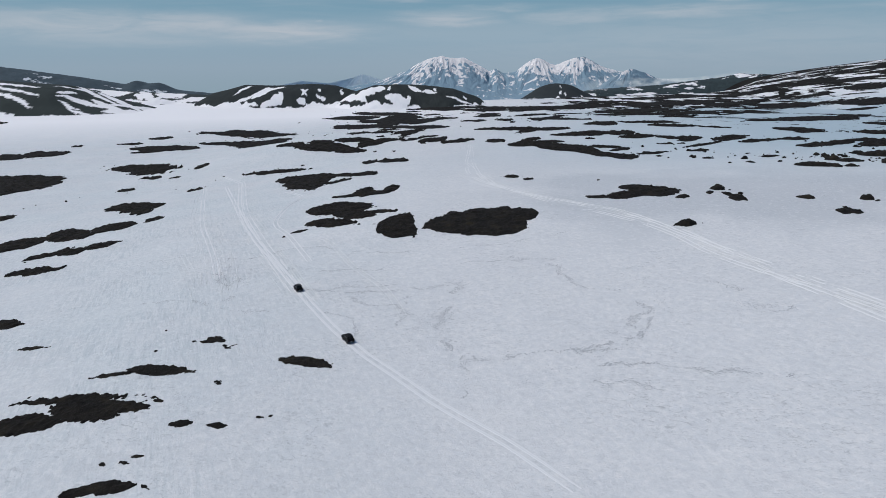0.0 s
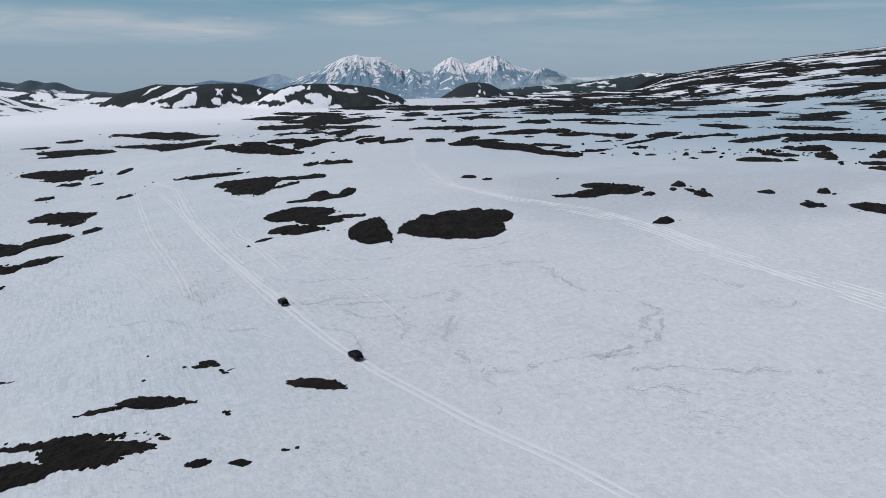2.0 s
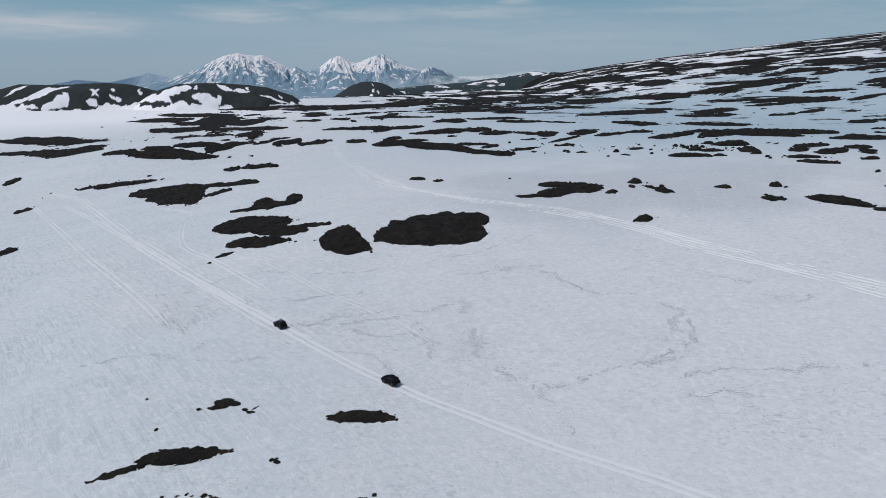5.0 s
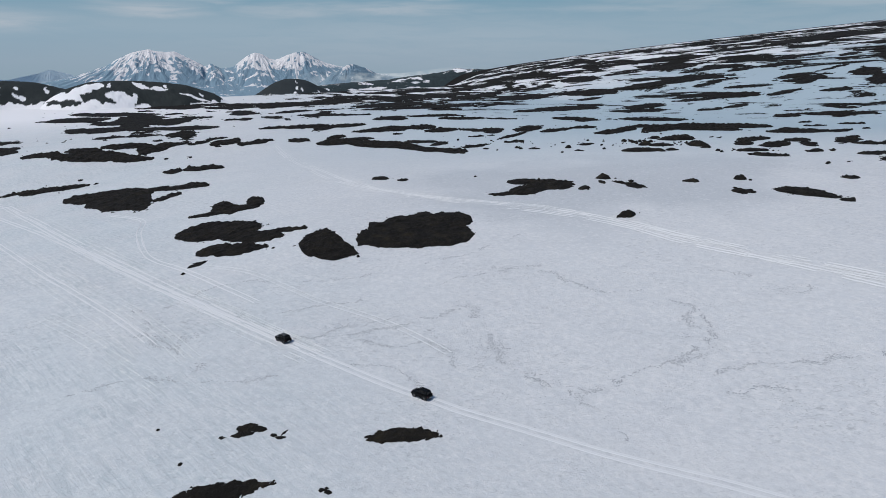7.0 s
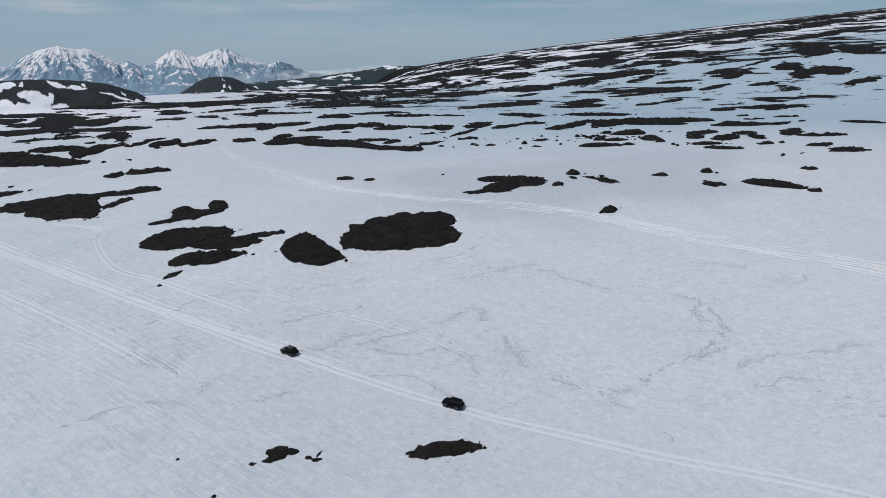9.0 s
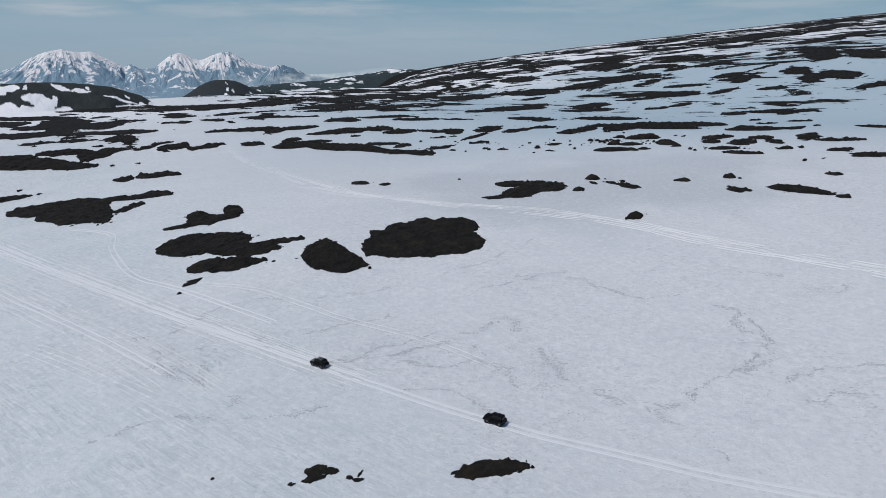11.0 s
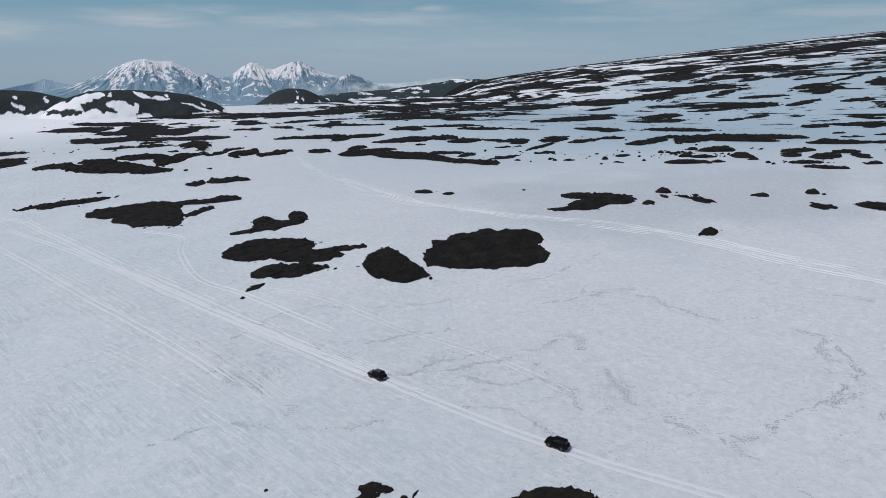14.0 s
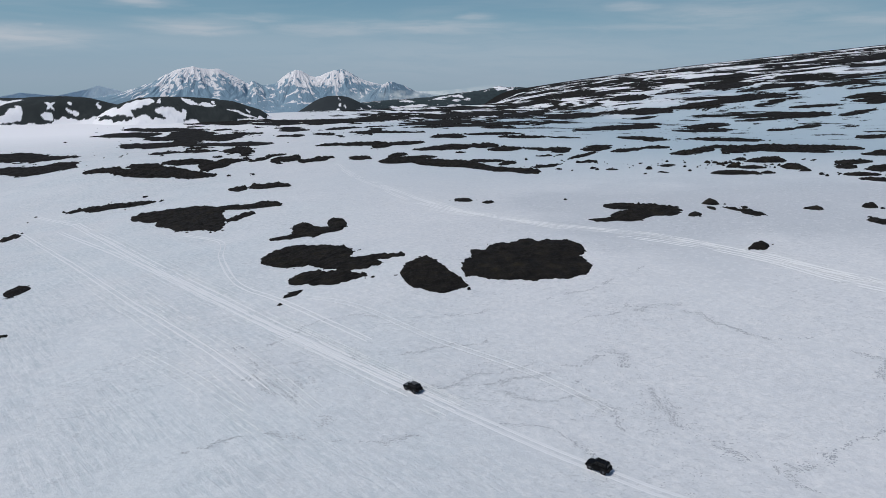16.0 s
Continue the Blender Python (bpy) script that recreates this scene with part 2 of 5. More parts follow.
# distance haze is put into the ridge's bluish rock and greyed snow
RIDGE = patchy_material("hazed_ridge", (0.052, 0.076, 0.092), (0.60, 0.64, 0.68), 0.008, (0.6, 1.5, 3), 10, 0.60, 0.63, 0.6, None, 5.0)


def mountain_material(name, rock, snow):
    """Rock under snow that lies where the mesh says."""
    m, n, l, b = material(name, 0.9)
    lies = n.new("ShaderNodeAttribute")
    lies.attribute_name = "snow"
    r = mix_node(n, l, noise_node(n, l, place_nodes(n, l), 0.05, 5), tuple(v * 0.85 for v in rock), tuple(v * 1.15 for v in rock))
    l.new(mix_node(n, l, lies.outputs["Fac"], r, snow), b.inputs["Base Color"])
    b.inputs["Specular IOR Level"].default_value = 0.1
    return m


RISE = patchy_material("dark_rise", (0.036, 0.052, 0.056), LIT_SNOW, 0.012, (0.6, 1.2, 2.2), 5, 0.555, 0.57, 0.6, (-60, 15, 0.05, -0.02), 5.0)
# aerial haze is mixed into these rock and snow colours, paler for the farthest
FAINT = mountain_material("haze_faded_mountain", (0.50, 0.60, 0.665), (0.58, 0.66, 0.71))
MOUNTAIN = mountain_material("haze_blue_mountain", (0.215, 0.315, 0.39), (0.80, 0.775, 0.775))

HILL = mountain_material("dark_hill", (0.033, 0.039, 0.039), LIT_SNOW)
CONE = mountain_material("dark_cone", (0.036, 0.043, 0.046), LIT_SNOW)
SLOPE = mountain_material("tundra_slope", (0.036, 0.045, 0.043), LIT_SNOW)
ROLL = mountain_material("snowy_rise", (0.040, 0.050, 0.050), LIT_SNOW)

# ---- land ----
BUMPS = [
    (0, 100, 70, -5.6),
    (-60, 230, 80, 0.8),
    (60, 230, 80, 2.3),
    (130, 210, 90, 2.3),
    (20, 340, 90, 7.8),
    (-140, 290, 110, 5.7),
    (110, 420, 120, -8.5),
    (-60, 560, 150, -15.8),
    (60, 560, 150, 18.3),
    (260, 260, 150, 8.2),
    (-250, 620, 220, -8.6),
    (60, 820, 250, 10.9),
    (400, 450, 220, 7.9),
    (420, 800, 300, 1.4),
    (0, 1350, 450, -15.3),
    (-600, 1200, 500, -2.6),
    (800, 1500, 600, 17.6),
    (300, 0, 250, 15.9),
    (-300, 0, 300, -3.3),
    (0, -700, 600, 14.7),
    (1300, 300, 800, 16.7),
    (-1300, 300, 900, -12.9),
    (0, 2500, 900, -14.8),
    (-50, 120, 40, 5.2),
    (-110, 600, 90, 18.7),
    (-20, 420, 60, 5.5),
    (100, 260, 60, -0.3)
]
LEVEL = -9.2
# low knolls that carry the bare patches, and a shallow dip
MOUNDS = [(-15, 250, 16, 2.2), (-30, 132, 25, -1.0), (34, 240, 9, 1.2), (62, 275, 25, -0.8)]


def step(a, b, v):
    t = np.clip((v - a) / (b - a), 0, 1)
    return t * t * (3 - 2 * t)


def land(x, y):
    """Height of the snow field, of the slope that climbs from it and of the edge where the plateau falls away."""
    x, y = np.asarray(x, float), np.asarray(y, float)
    z = np.full(np.broadcast(x, y).shape, LEVEL)
    for cx, cy, s, h in BUMPS + MOUNDS:
        z = z + h * np.exp(-((x - cx) ** 2 + (y - cy) ** 2) / (2 * s * s))
    r = np.hypot(x, y)
    a = x - 0.183 * (y - 400)
    z = z + (4.27 * np.logaddexp(0, (a - 434) / 25) - 2.5 * np.logaddexp(0, (a - 815) / 60)) * (1 - step(3065, 3765, r))
    return z - 150 * step(2100, 4700, r) - 170 * step(1750, 2700, r) * (1 - step(300, 700, a))


def grain(x, y, seed=0):
    """Smooth random field between -1 and 1, one knot a metre."""
    xi, yi = np.floor(x), np.floor(y)
    u, v = x - xi, y - yi
    u, v = u * u * (3 - 2 * u), v * v * (3 - 2 * v)

    def knot(a, b):
        s = np.sin(a * 127.1 + b * 311.7 + seed * 74.7) * 43758.5453
        return 2 * (s - np.floor(s)) - 1

    return (knot(xi, yi) * (1 - u) + knot(xi + 1, yi) * u) * (1 - v) + (knot(xi, yi + 1) * (1 - u) + knot(xi + 1, yi + 1) * u) * v


def rough_field(x, y, scale, seed=0, octaves=4):
    total, amp = 0.0, 0.5
    for k in range(octaves):
        total = total + amp * grain(x / scale * 2**k + 13.7 * k, y / scale * 2**k - 7.1 * k, seed + k)
        amp *= 0.55
    return total


def mesh_grid(name, x, y, z, mat, keep=None):
    """A mesh over 2-d arrays of places; keep: which vertices' faces are wanted."""
    rows, cols = x.shape
    index = np.arange(rows * cols).reshape(rows, cols)
    quads = np.stack([index[:-1, :-1], index[:-1, 1:], index[1:, 1:], index[1:, :-1]], -1).reshape(-1, 4)
    verts = np.stack([x, y, z], -1).reshape(-1, 3)
    if keep is not None:
        quads = quads[keep.ravel()[quads].any(1)]
        used = np.unique(quads)
        renum = np.full(len(verts), -1)
        renum[used] = np.arange(len(used))
        quads, verts = renum[quads], verts[used]
    me = bpy.data.meshes.new(name)
    me.from_pydata(verts.tolist(), [], quads.tolist())
    me.materials.append(mat)
    me.polygons.foreach_set("use_smooth", [True] * len(me.polygons))
    me.update()
    return me


def spaced(core_a, core_b, cell, far_a, far_b, growth):
    mid = list(np.arange(core_a, core_b, cell))
    lo, hi, s = [core_a], [mid[-1]], cell
    while lo[-1] > far_a:
        s = min(s * growth, 45)
        lo.append(lo[-1] - s)
    s = cell
    while hi[-1] < far_b:
        s = min(s * growth, 45)
        hi.append(hi[-1] + s)
    return np.array(lo[:0:-1] + mid + hi[1:])


gx, gy = np.meshgrid(spaced(-150, 200, 1.2, -3600, 3600, 1.025), spaced(40, 330, 1.2, -1500, 4700, 1.02))
swell = 0.34 * rough_field(gx, gy, 28.0, 3, 3) * (1 - step(280, 420, np.hypot(gx, gy)))
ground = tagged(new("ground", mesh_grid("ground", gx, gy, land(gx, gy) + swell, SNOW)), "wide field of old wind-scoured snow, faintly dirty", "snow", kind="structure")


def surface(x, y):
    return land(x, y) + 0.34 * rough_field(np.asarray(x, float), np.asarray(y, float), 28.0, 3, 3) * (1 - step(280, 420, np.hypot(x, y)))


# ---- bare patches where the snow has melted away ----
patch_count = [0]


def islands(x, y, z, keep):
    """The separate pieces of a grid whose faces touch a kept vertex, largest first, as places and faces."""
    rows, cols = x.shape
    index = np.arange(rows * cols).reshape(rows, cols)
    quads = np.stack([index[:-1, :-1], index[:-1, 1:], index[1:, 1:], index[1:, :-1]], -1).reshape(-1, 4)
    quads = quads[keep.ravel()[quads].any(1)]
    mark = np.arange(rows * cols)
    while True:
        low = mark[quads].min(1)
        fresh = mark.copy()
        np.minimum.at(fresh, quads.ravel(), np.repeat(low, 4))
        fresh = fresh[fresh]
        if (fresh == mark).all():
            break
        mark = fresh
    verts = np.stack([x, y, z], -1).reshape(-1, 3)
    found = []
    for m in np.unique(mark[quads[:, 0]]):
        own = quads[mark[quads[:, 0]] == m]
        used, renum = np.unique(own, return_inverse=True)
        found.append((verts[used], renum.reshape(-1, 4)))
    return sorted(found, key=lambda p: -len(p[1]))


def away_of(far):
    return float(step(420, 900, far))


def bare_patch(*lobes, rise=0.0):
    """Dark ground showing through the snow; lobes: centre x, y, length, width and turn of the ovals that it is made of; rise: height of a rocky hump."""
    patch_count[0] += 1
    seed = patch_count[0] * 3
    cx, cy = np.mean([p[0] for p in lobes]), np.mean([p[1] for p in lobes])
    far = math.hypot(cx, cy)
    turn = radians(max(lobes, key=lambda p: p[2])[4])
    ca, sa = math.cos(turn), math.sin(turn)
    us, vs = [], []
    for x, y, length, width, deg in lobes:
        a = radians(deg)
        reach_u = abs(math.cos(a - turn)) * length / 2 + abs(math.sin(a - turn)) * width / 2
        reach_v = abs(math.sin(a - turn)) * length / 2 + abs(math.cos(a - turn)) * width / 2
        u, v = (x - cx) * ca + (y - cy) * sa, -(x - cx) * sa + (y - cy) * ca
        grow = 1.2 + (0.4 if rise else 0.0) + 0.15 * away_of(far)
        us += [u - reach_u * grow - 0.5, u + reach_u * grow + 0.5]
        vs += [v - reach_v * (grow + 0.15) - 0.5, v + reach_v * (grow + 0.15) + 0.5]
    span_u, span_v = max(us) - min(us), max(vs) - min(vs)
    thin = min(p[3] for p in lobes)
    cell = max(0.17, min(thin / 14, far / 900), far / 500 * away_of(far))
    nu = int(np.clip(span_u / cell, 24, 220))
    nv = int(np.clip(span_v / cell, 14, 130))
    u, v = np.meshgrid(np.linspace(min(us), max(us), nu), np.linspace(min(vs), max(vs), nv))
    x, y = cx + u * ca - v * sa, cy + u * sa + v * ca
    depth = np.full(x.shape, -9.0)
    for px, py, length, width, deg in lobes:
        a = radians(deg)
        p, q = (x - px) * math.cos(a) + (y - py) * math.sin(a), -(x - px) * math.sin(a) + (y - py) * math.cos(a)
        oval = (np.abs(2 * p / length) ** 1.6 + np.abs(2 * q / width) ** 1.9) ** 0.5
        depth = np.maximum(depth, (1 - oval) * width / 2)
    # the edge: broad bays, then fine teeth where stones stand out of the snow
    widest = max(p[3] for p in lobes)
    size = min(1.0, 0.3 + widest / 8)
    away = away_of(far)
    calm = 1 - 0.7 * float(1 - step(130, 260, far))
    bay = 0.6 * calm * min(0.8, 0.12 * thin + 0.12) * (1 - away) + 0.30 * thin * away
    depth = depth + bay * rough_field(x, y * 1.3, 4.0 + 0.022 * far * (1 + away), seed, 4)
    tooth = 0.9 + far / 300
    depth = depth + (0.25 + 0.35 * calm + 0.3 * away) * size * (1 + 2.5 * away) * (1.1 * np.abs(rough_field(x, y, tooth, seed + 5, 3)) - 0.22)
    depth = depth + calm * min(0.16 * thin, 0.006 * far) * (1.6 * rough_field(x / (1.6 + far / 130), y / (6 + far / 30), 1.0, seed + 8, 4) - 0.1)
    depth = depth + (1 - away) * (0.14 + 0.52 * float(1 - step(150, 240, far))) * size * rough_field(x, y, 0.42 + far / 500, seed + 12, 3)
    # loose clods and stones round the rim
    loose = (1 + 3 * away) * (1.5 * rough_field(x, y, 1.5 * tooth, seed + 6, 3) - 0.50 - 0.26 * (1 - calm))
    depth = np.where(depth > 0, depth, np.maximum(depth, loose - 0.28 * np.abs(depth)))
    hump = np.where(depth > 0, np.minimum(depth, 4) * 0.10 + 0.05 + (0.34 + min(1.0, far / 550)) * size * np.abs(rough_field(x, y, 1.3 + far / 220, seed + 2, 4)) ** 1.3 * 1.3, depth * 0.5)
    if rise:
        crag = 0.75 + 0.5 * np.abs(rough_field(x, y, 1.8, seed + 4, 4))
        hump = np.where(depth > 0, 0.05 + rise * np.clip(depth / (0.32 * thin), 0, 1) ** 0.5 * crag, hump)
    z = surface(x, y) + hump + np.where(depth > 0, 0.0003 * max(0.0, far - 300), 0)
    if not (depth > 0).any():
        return
    name = "rock_outcrop" if rise else "bare_patch"
    pieces = islands(x, y, z, depth > 0)
    main_ob = None
    for verts, quads in pieces:
        big = len(quads) > 0.15 * len(pieces[0][1])
        if not big and len(quads) < (9 if far < 200 else 4):
            continue
        mx, my = float(verts[:, 0].mean()), float(verts[:, 1].mean())
        spot = np.array((mx, my, float(surface(mx, my))))
        me = bpy.data.meshes.new(name if big else "clod")
        me.from_pydata((verts - spot).tolist(), [], quads.tolist())
        me.materials.append(ROCK if rise else EARTH)
        me.polygons.foreach_set("use_smooth", [True] * len(me.polygons))
        me.update()
        ob = new(name if big else "clod", me)
        ob.location = spot
        if not big:
            ob.location = spot - np.array(main_ob.location)
            ob.parent = main_ob
            continue
        if main_ob is None:
            main_ob = ob
        if rise:
            tagged(ob, "dark craggy rock hump standing out of the snow", "rock", "rocks in the snow")
        else:
            look_of = "long dark strip" if max(p[2] for p in lobes) > 4 * thin else "dark rounded patch"
            tagged(ob, look_of + " of bare tundra soil melted out of the snow", "bare ground", "bare patches in the snow")


bare_patch((-66.3, 112.0, 15.4, 8.5, -20), (-70.3, 116.2, 24.1, 2.8, 1), (-75.4, 107.9, 13.8, 7.0, -1), (-60.7, 112.4, 11.8, 4.9, -5))
bare_patch((-59.2, 127.3, 13.2, 4.8, -10), (-67.3, 126.0, 8.2, 1.8, 10), (-53.6, 126.6, 5.4, 1.8, -5))
bare_patch((-53.2, 141.8, 3.5, 1.8, -3), (-50.8, 142.5, 3.3, 2.1, -34), (-51.8, 144.3, 1.7, 0.8, -38), (-52.2, 143.2, 4.4, 2.7, -22))
bare_patch((-57.0, 142.3, 0.7, 0.4, 28))
bare_patch((-48.0, 138.3, 1.7, 1.1, -29))
bare_patch((-31.0, 131.7, 8.1, 4.5, -8), (-28.8, 131.1, 10.2, 4.2, -20))
bare_patch((-46.3, 106.5, 4.2, 2.5, 13))
bare_patch((-39.9, 106.0, 3.3, 1.9, -6))
bare_patch((-55.4, 88.2, 5.3, 2.9, 20), (-51.4, 89.2, 8.8, 3.2, 2))
bare_patch((-45.6, 89.2, 2.0, 0.5, -36))
bare_patch((-54.8, 94.9, 1.2, 0.8, -24))
bare_patch((-51.3, 95.2, 1.6, 0.9, -26))
bare_patch((-50.2, 96.8, 1.9, 1.0, 7))
bare_patch((-33.1, 108.9, 1.4, 0.8, 6))
bare_patch((-31.3, 109.4, 0.9, 0.7, 59))
bare_patch((-53.6, 114.3, 1.9, 1.0, -7))
bare_patch((-44.3, 121.1, 1.0, 0.8, 83))
bare_patch((-115.6, 162.5, 15.3, 8.0, -4))
bare_patch((-95.7, 144.6, 7.0, 1.9, 1))
bare_patch((-136.6, 213.2, 17.4, 9.2, 5))
bare_patch((-143.8, 233.6, 11.6, 7.8, 53), (-136.4, 237.4, 12.4, 10.2, -25), (-128.9, 243.4, 14.0, 9.3, 49))
bare_patch((-169.5, 256.4, 32.9, 22.6, 64), (-154.7, 269.2, 33.5, 20.2, -53), (-142.0, 281.2, 24.3, 17.2, 72))
bare_patch((-163.3, 349.5, 47.3, 27.2, -53), (-161.3, 344.0, 65.5, 18.9, -59))
bare_patch((-129.2, 294.5, 11.9, 7.1, -82))
bare_patch((-333.8, 494.6, 123.8, 88.8, -72), (-312.8, 531.6, 31.0, 22.6, -54))
bare_patch((-229.9, 338.8, 25.3, 17.2, -56))
bare_patch((-445.0, 672.7, 55.4, 42.6, 64), (-415.4, 705.3, 47.6, 41.9, -53))
bare_patch((-254.2, 571.4, 105.7, 37.1, -38), (-237.1, 540.4, 42.4, 22.1, -34))
bare_patch((-220.7, 505.7, 20.1, 12.3, -37))
bare_patch((-214.5, 449.0, 13.7, 10.1, -60))
bare_patch((-158.1, 422.5, 19.1, 8.1, 85))
bare_patch((-194.2, 538.9, 20.9, 9.8, 86))
bare_patch((-198.2, 496.1, 9.2, 7.9, -70))
bare_patch((-304.5, 742.1, 70.4, 45.5, -20), (-311.9, 712.6, 31.9, 22.1, 24))
bare_patch((-418.2, 769.8, 19.6, 17.1, 77))
bare_patch((-362.9, 791.7, 30.2, 17.4, -5))
bare_patch((-354.6, 851.3, 41.5, 20.5, 79))
bare_patch((-255.8, 885.7, 142.0, 63.5, -57), (-304.9, 912.8, 75.0, 26.9, -30), (-209.8, 845.4, 66.8, 44.2, -17))
bare_patch((-199.3, 729.7, 121.2, 54.4, -72), (-245.3, 767.6, 61.3, 28.3, -25), (-185.3, 775.8, 47.7, 32.9, -67))
bare_patch((-38.1, 245.4, 13.7, 6.2, -20), (-37.7, 274.9, 25.7, 16.0, -81), (-41.3, 248.1, 15.2, 12.3, -69), (-46.3, 282.1, 20.1, 20.9, 15), (-45.1, 275.4, 24.6, 23.5, -15), (-35.5, 258.9, 28.8, 12.0, -47), (-47.4, 253.1, 15.6, 9.2, 39), (-27.5, 257.5, 18.0, 6.5, -28))
bare_patch((-52.8, 241.6, 6.3, 2.9, 31))
bare_patch((-29.5, 309.5, 10.9, 11.0, -73), (-37.5, 320.0, 8.0, 15.4, -13), (-24.8, 318.0, 7.4, 19.5, -8), (-36.8, 311.4, 18.9, 12.2, -88), (-41.1, 306.5, 20.2, 7.4, -4))
bare_patch((-16.2, 224.7, 9.7, 5.3, -26), (-17.2, 235.8, 22.9, 13.8, 78), (-15.6, 231.6, 20.2, 11.3, -58))
bare_patch((16.2, 246.7, 24.2, 14.6, 10), (10.8, 235.5, 36.1, 28.6, 26), (14.0, 230.2, 34.5, 24.4, -39), (25.1, 239.1, 21.3, 20.0, 75))
bare_patch((-83.8, 408.8, 59.3, 32.0, -51), (-77.7, 380.1, 71.0, 26.1, -73), (-58.2, 364.3, 20.5, 8.9, 51), (-53.5, 391.7, 45.3, 11.7, -42), (-42.3, 388.7, 24.3, 8.8, -64))
bare_patch((-116.6, 471.6, 47.8, 15.7, -14))
bare_patch((-101.6, 487.7, 4.9, 3.0, -90))
bare_patch((-51.5, 467.4, 22.1, 11.8, -87))
bare_patch((-34.9, 461.7, 33.7, 17.2, -64))
bare_patch((284.1, 260.0, 16.3, 11.6, 57))
bare_patch((233.1, 223.0, 20.1, 12.8, -1))
bare_patch((239.4, 241.2, 13.5, 9.7, -19))
bare_patch((179.2, 207.3, 7.9, 6.7, 63))
bare_patch((131.3, 212.8, 11.1, 7.1, 81))
bare_patch((144.7, 200.1, 21.1, 12.7, -76), (144.3, 195.4, 20.2, 8.0, -69))
bare_patch((147.7, 184.4, 5.5, 4.2, 3))
bare_patch((146.6, 229.0, 5.0, 4.4, 33), rise=1.6)
bare_patch((148.4, 225.3, 3.6, 1.8, 38))
bare_patch((131.0, 237.0, 5.9, 3.7, -48), rise=1.3)
bare_patch((110.2, 266.5, 7.5, 6.1, 71), rise=2.0)
bare_patch((109.2, 248.3, 16.3, 3.5, -86), (109.3, 245.6, 12.9, 5.6, 68))
bare_patch((104.1, 258.9, 6.2, 2.3, 65))
bare_patch((91.8, 253.5, 5.7, 3.9, 43), rise=1.0)
bare_patch((86.8, 269.1, 25.1, 17.4, 76), (82.2, 282.1, 18.2, 12.7, -52), (74.8, 266.6, 22.3, 15.7, 35), (62.8, 265.2, 12.7, 5.3, -41))
bare_patch((78.8, 210.3, 8.0, 4.6, 7), rise=2.0)
bare_patch((34.2, 331.7, 9.4, 5.7, -65), rise=1.1)
bare_patch((41.4, 321.0, 4.9, 4.4, 81))
bare_patch((72.4, 310.2, 3.7, 1.7, 67))
bare_patch((472.2, 680.7, 54.7, 52.2, 45))
bare_patch((530.8, 654.6, 67.4, 20.2, -71), (559.7, 638.3, 85.5, 36.5, 89))
bare_patch((584.9, 941.7, 158.6, 58.9, 86), (530.7, 864.6, 45.0, 32.3, 1))
bare_patch((525.1, 1036.5, 122.3, 83.4, 18))
bare_patch((655.4, 861.9, 129.5, 61.5, -57), (699.9, 829.9, 102.9, 50.1, -88))
bare_patch((701.0, 1132.1, 116.8, 49.7, 86))
bare_patch((619.8, 661.7, 48.5, 19.6, -78))
bare_patch((574.8, 574.8, 38.1, 18.0, -3))
bare_patch((660.3, 617.4, 65.5, 49.6, 27), (690.5, 656.2, 56.6, 40.9, -8))
bare_patch((744.8, 649.4, 65.3, 14.9, 1))
bare_patch((706.4, 575.5, 89.6, 29.8, 48), (662.3, 529.0, 87.2, 24.5, 37), (677.6, 510.5, 90.6, 33.6, 48))
bare_patch((592.6, 520.8, 35.4, 25.7, 37))
bare_patch((858.3, 644.5, 162.3, 54.4, 44), (848.1, 581.1, 151.4, 49.0, 46))
bare_patch((602.2, 426.1, 40.3, 22.4, -4))
bare_patch((791.3, 763.8, 64.2, 39.3, -82))
bare_patch((759.1, 806.3, 32.9, 28.5, -26))
bare_patch((876.9, 797.5, 71.8, 33.9, -35))
bare_patch((868.6, 719.6, 40.6, 36.7, 12))
bare_patch((806.1, 1000.3, 92.0, 81.2, -80))
bare_patch((776.0, 887.9, 80.7, 55.2, -60))
bare_patch((878.9, 1210.1, 149.6, 51.9, -81))
bare_patch((917.2, 1124.5, 172.2, 76.7, -80))
bare_patch((1122.7, 1018.8, 149.9, 94.2, 38))
bare_patch((1223.7, 985.4, 149.7, 103.0, 40))
bare_patch((1115.6, 1107.0, 136.4, 81.5, 62))
bare_patch((1344.0, 948.7, 197.3, 90.5, 29))
bare_patch((1030.7, 761.3, 80.7, 58.7, -55))
bare_patch((1119.1, 751.8, 110.9, 68.1, -15))
bare_patch((784.6, 1292.4, 151.4, 45.0, -64))
bare_patch((753.6, 1406.5, 162.4, 40.6, -78))
bare_patch((755.4, 1073.1, 91.3, 34.6, -67))
bare_patch((870.9, 1362.2, 183.3, 39.8, -69))
bare_patch((1159.5, 1437.5, 169.4, 103.5, -43))
bare_patch((1355.2, 1343.0, 246.8, 124.2, -51))
bare_patch((1508.2, 1188.6, 194.4, 118.4, -73))
bare_patch((1647.8, 1075.5, 155.3, 120.1, -77))
bare_patch((492.8, 448.5, 29.0, 7.3, 73))
bare_patch((469.2, 426.0, 19.0, 7.2, -81))
bare_patch((371.2, 293.2, 24.4, 18.3, 86))
bare_patch((105.8, 1440.8, 247.0, 61.0, -45))
bare_patch((187.5, 1304.8, 151.3, 117.9, -40))
bare_patch((266.4, 1315.4, 173.4, 133.0, -48))
bare_patch((297.8, 1072.7, 182.1, 121.3, 62))
bare_patch((438.8, 1295.6, 184.0, 153.3, 13))
bare_patch((335.7, 923.7, 130.7, 87.5, 43))
bare_patch((507.5, 1186.8, 181.4, 70.7, 45))
bare_patch((333.8, 1453.9, 126.3, 82.0, -23))
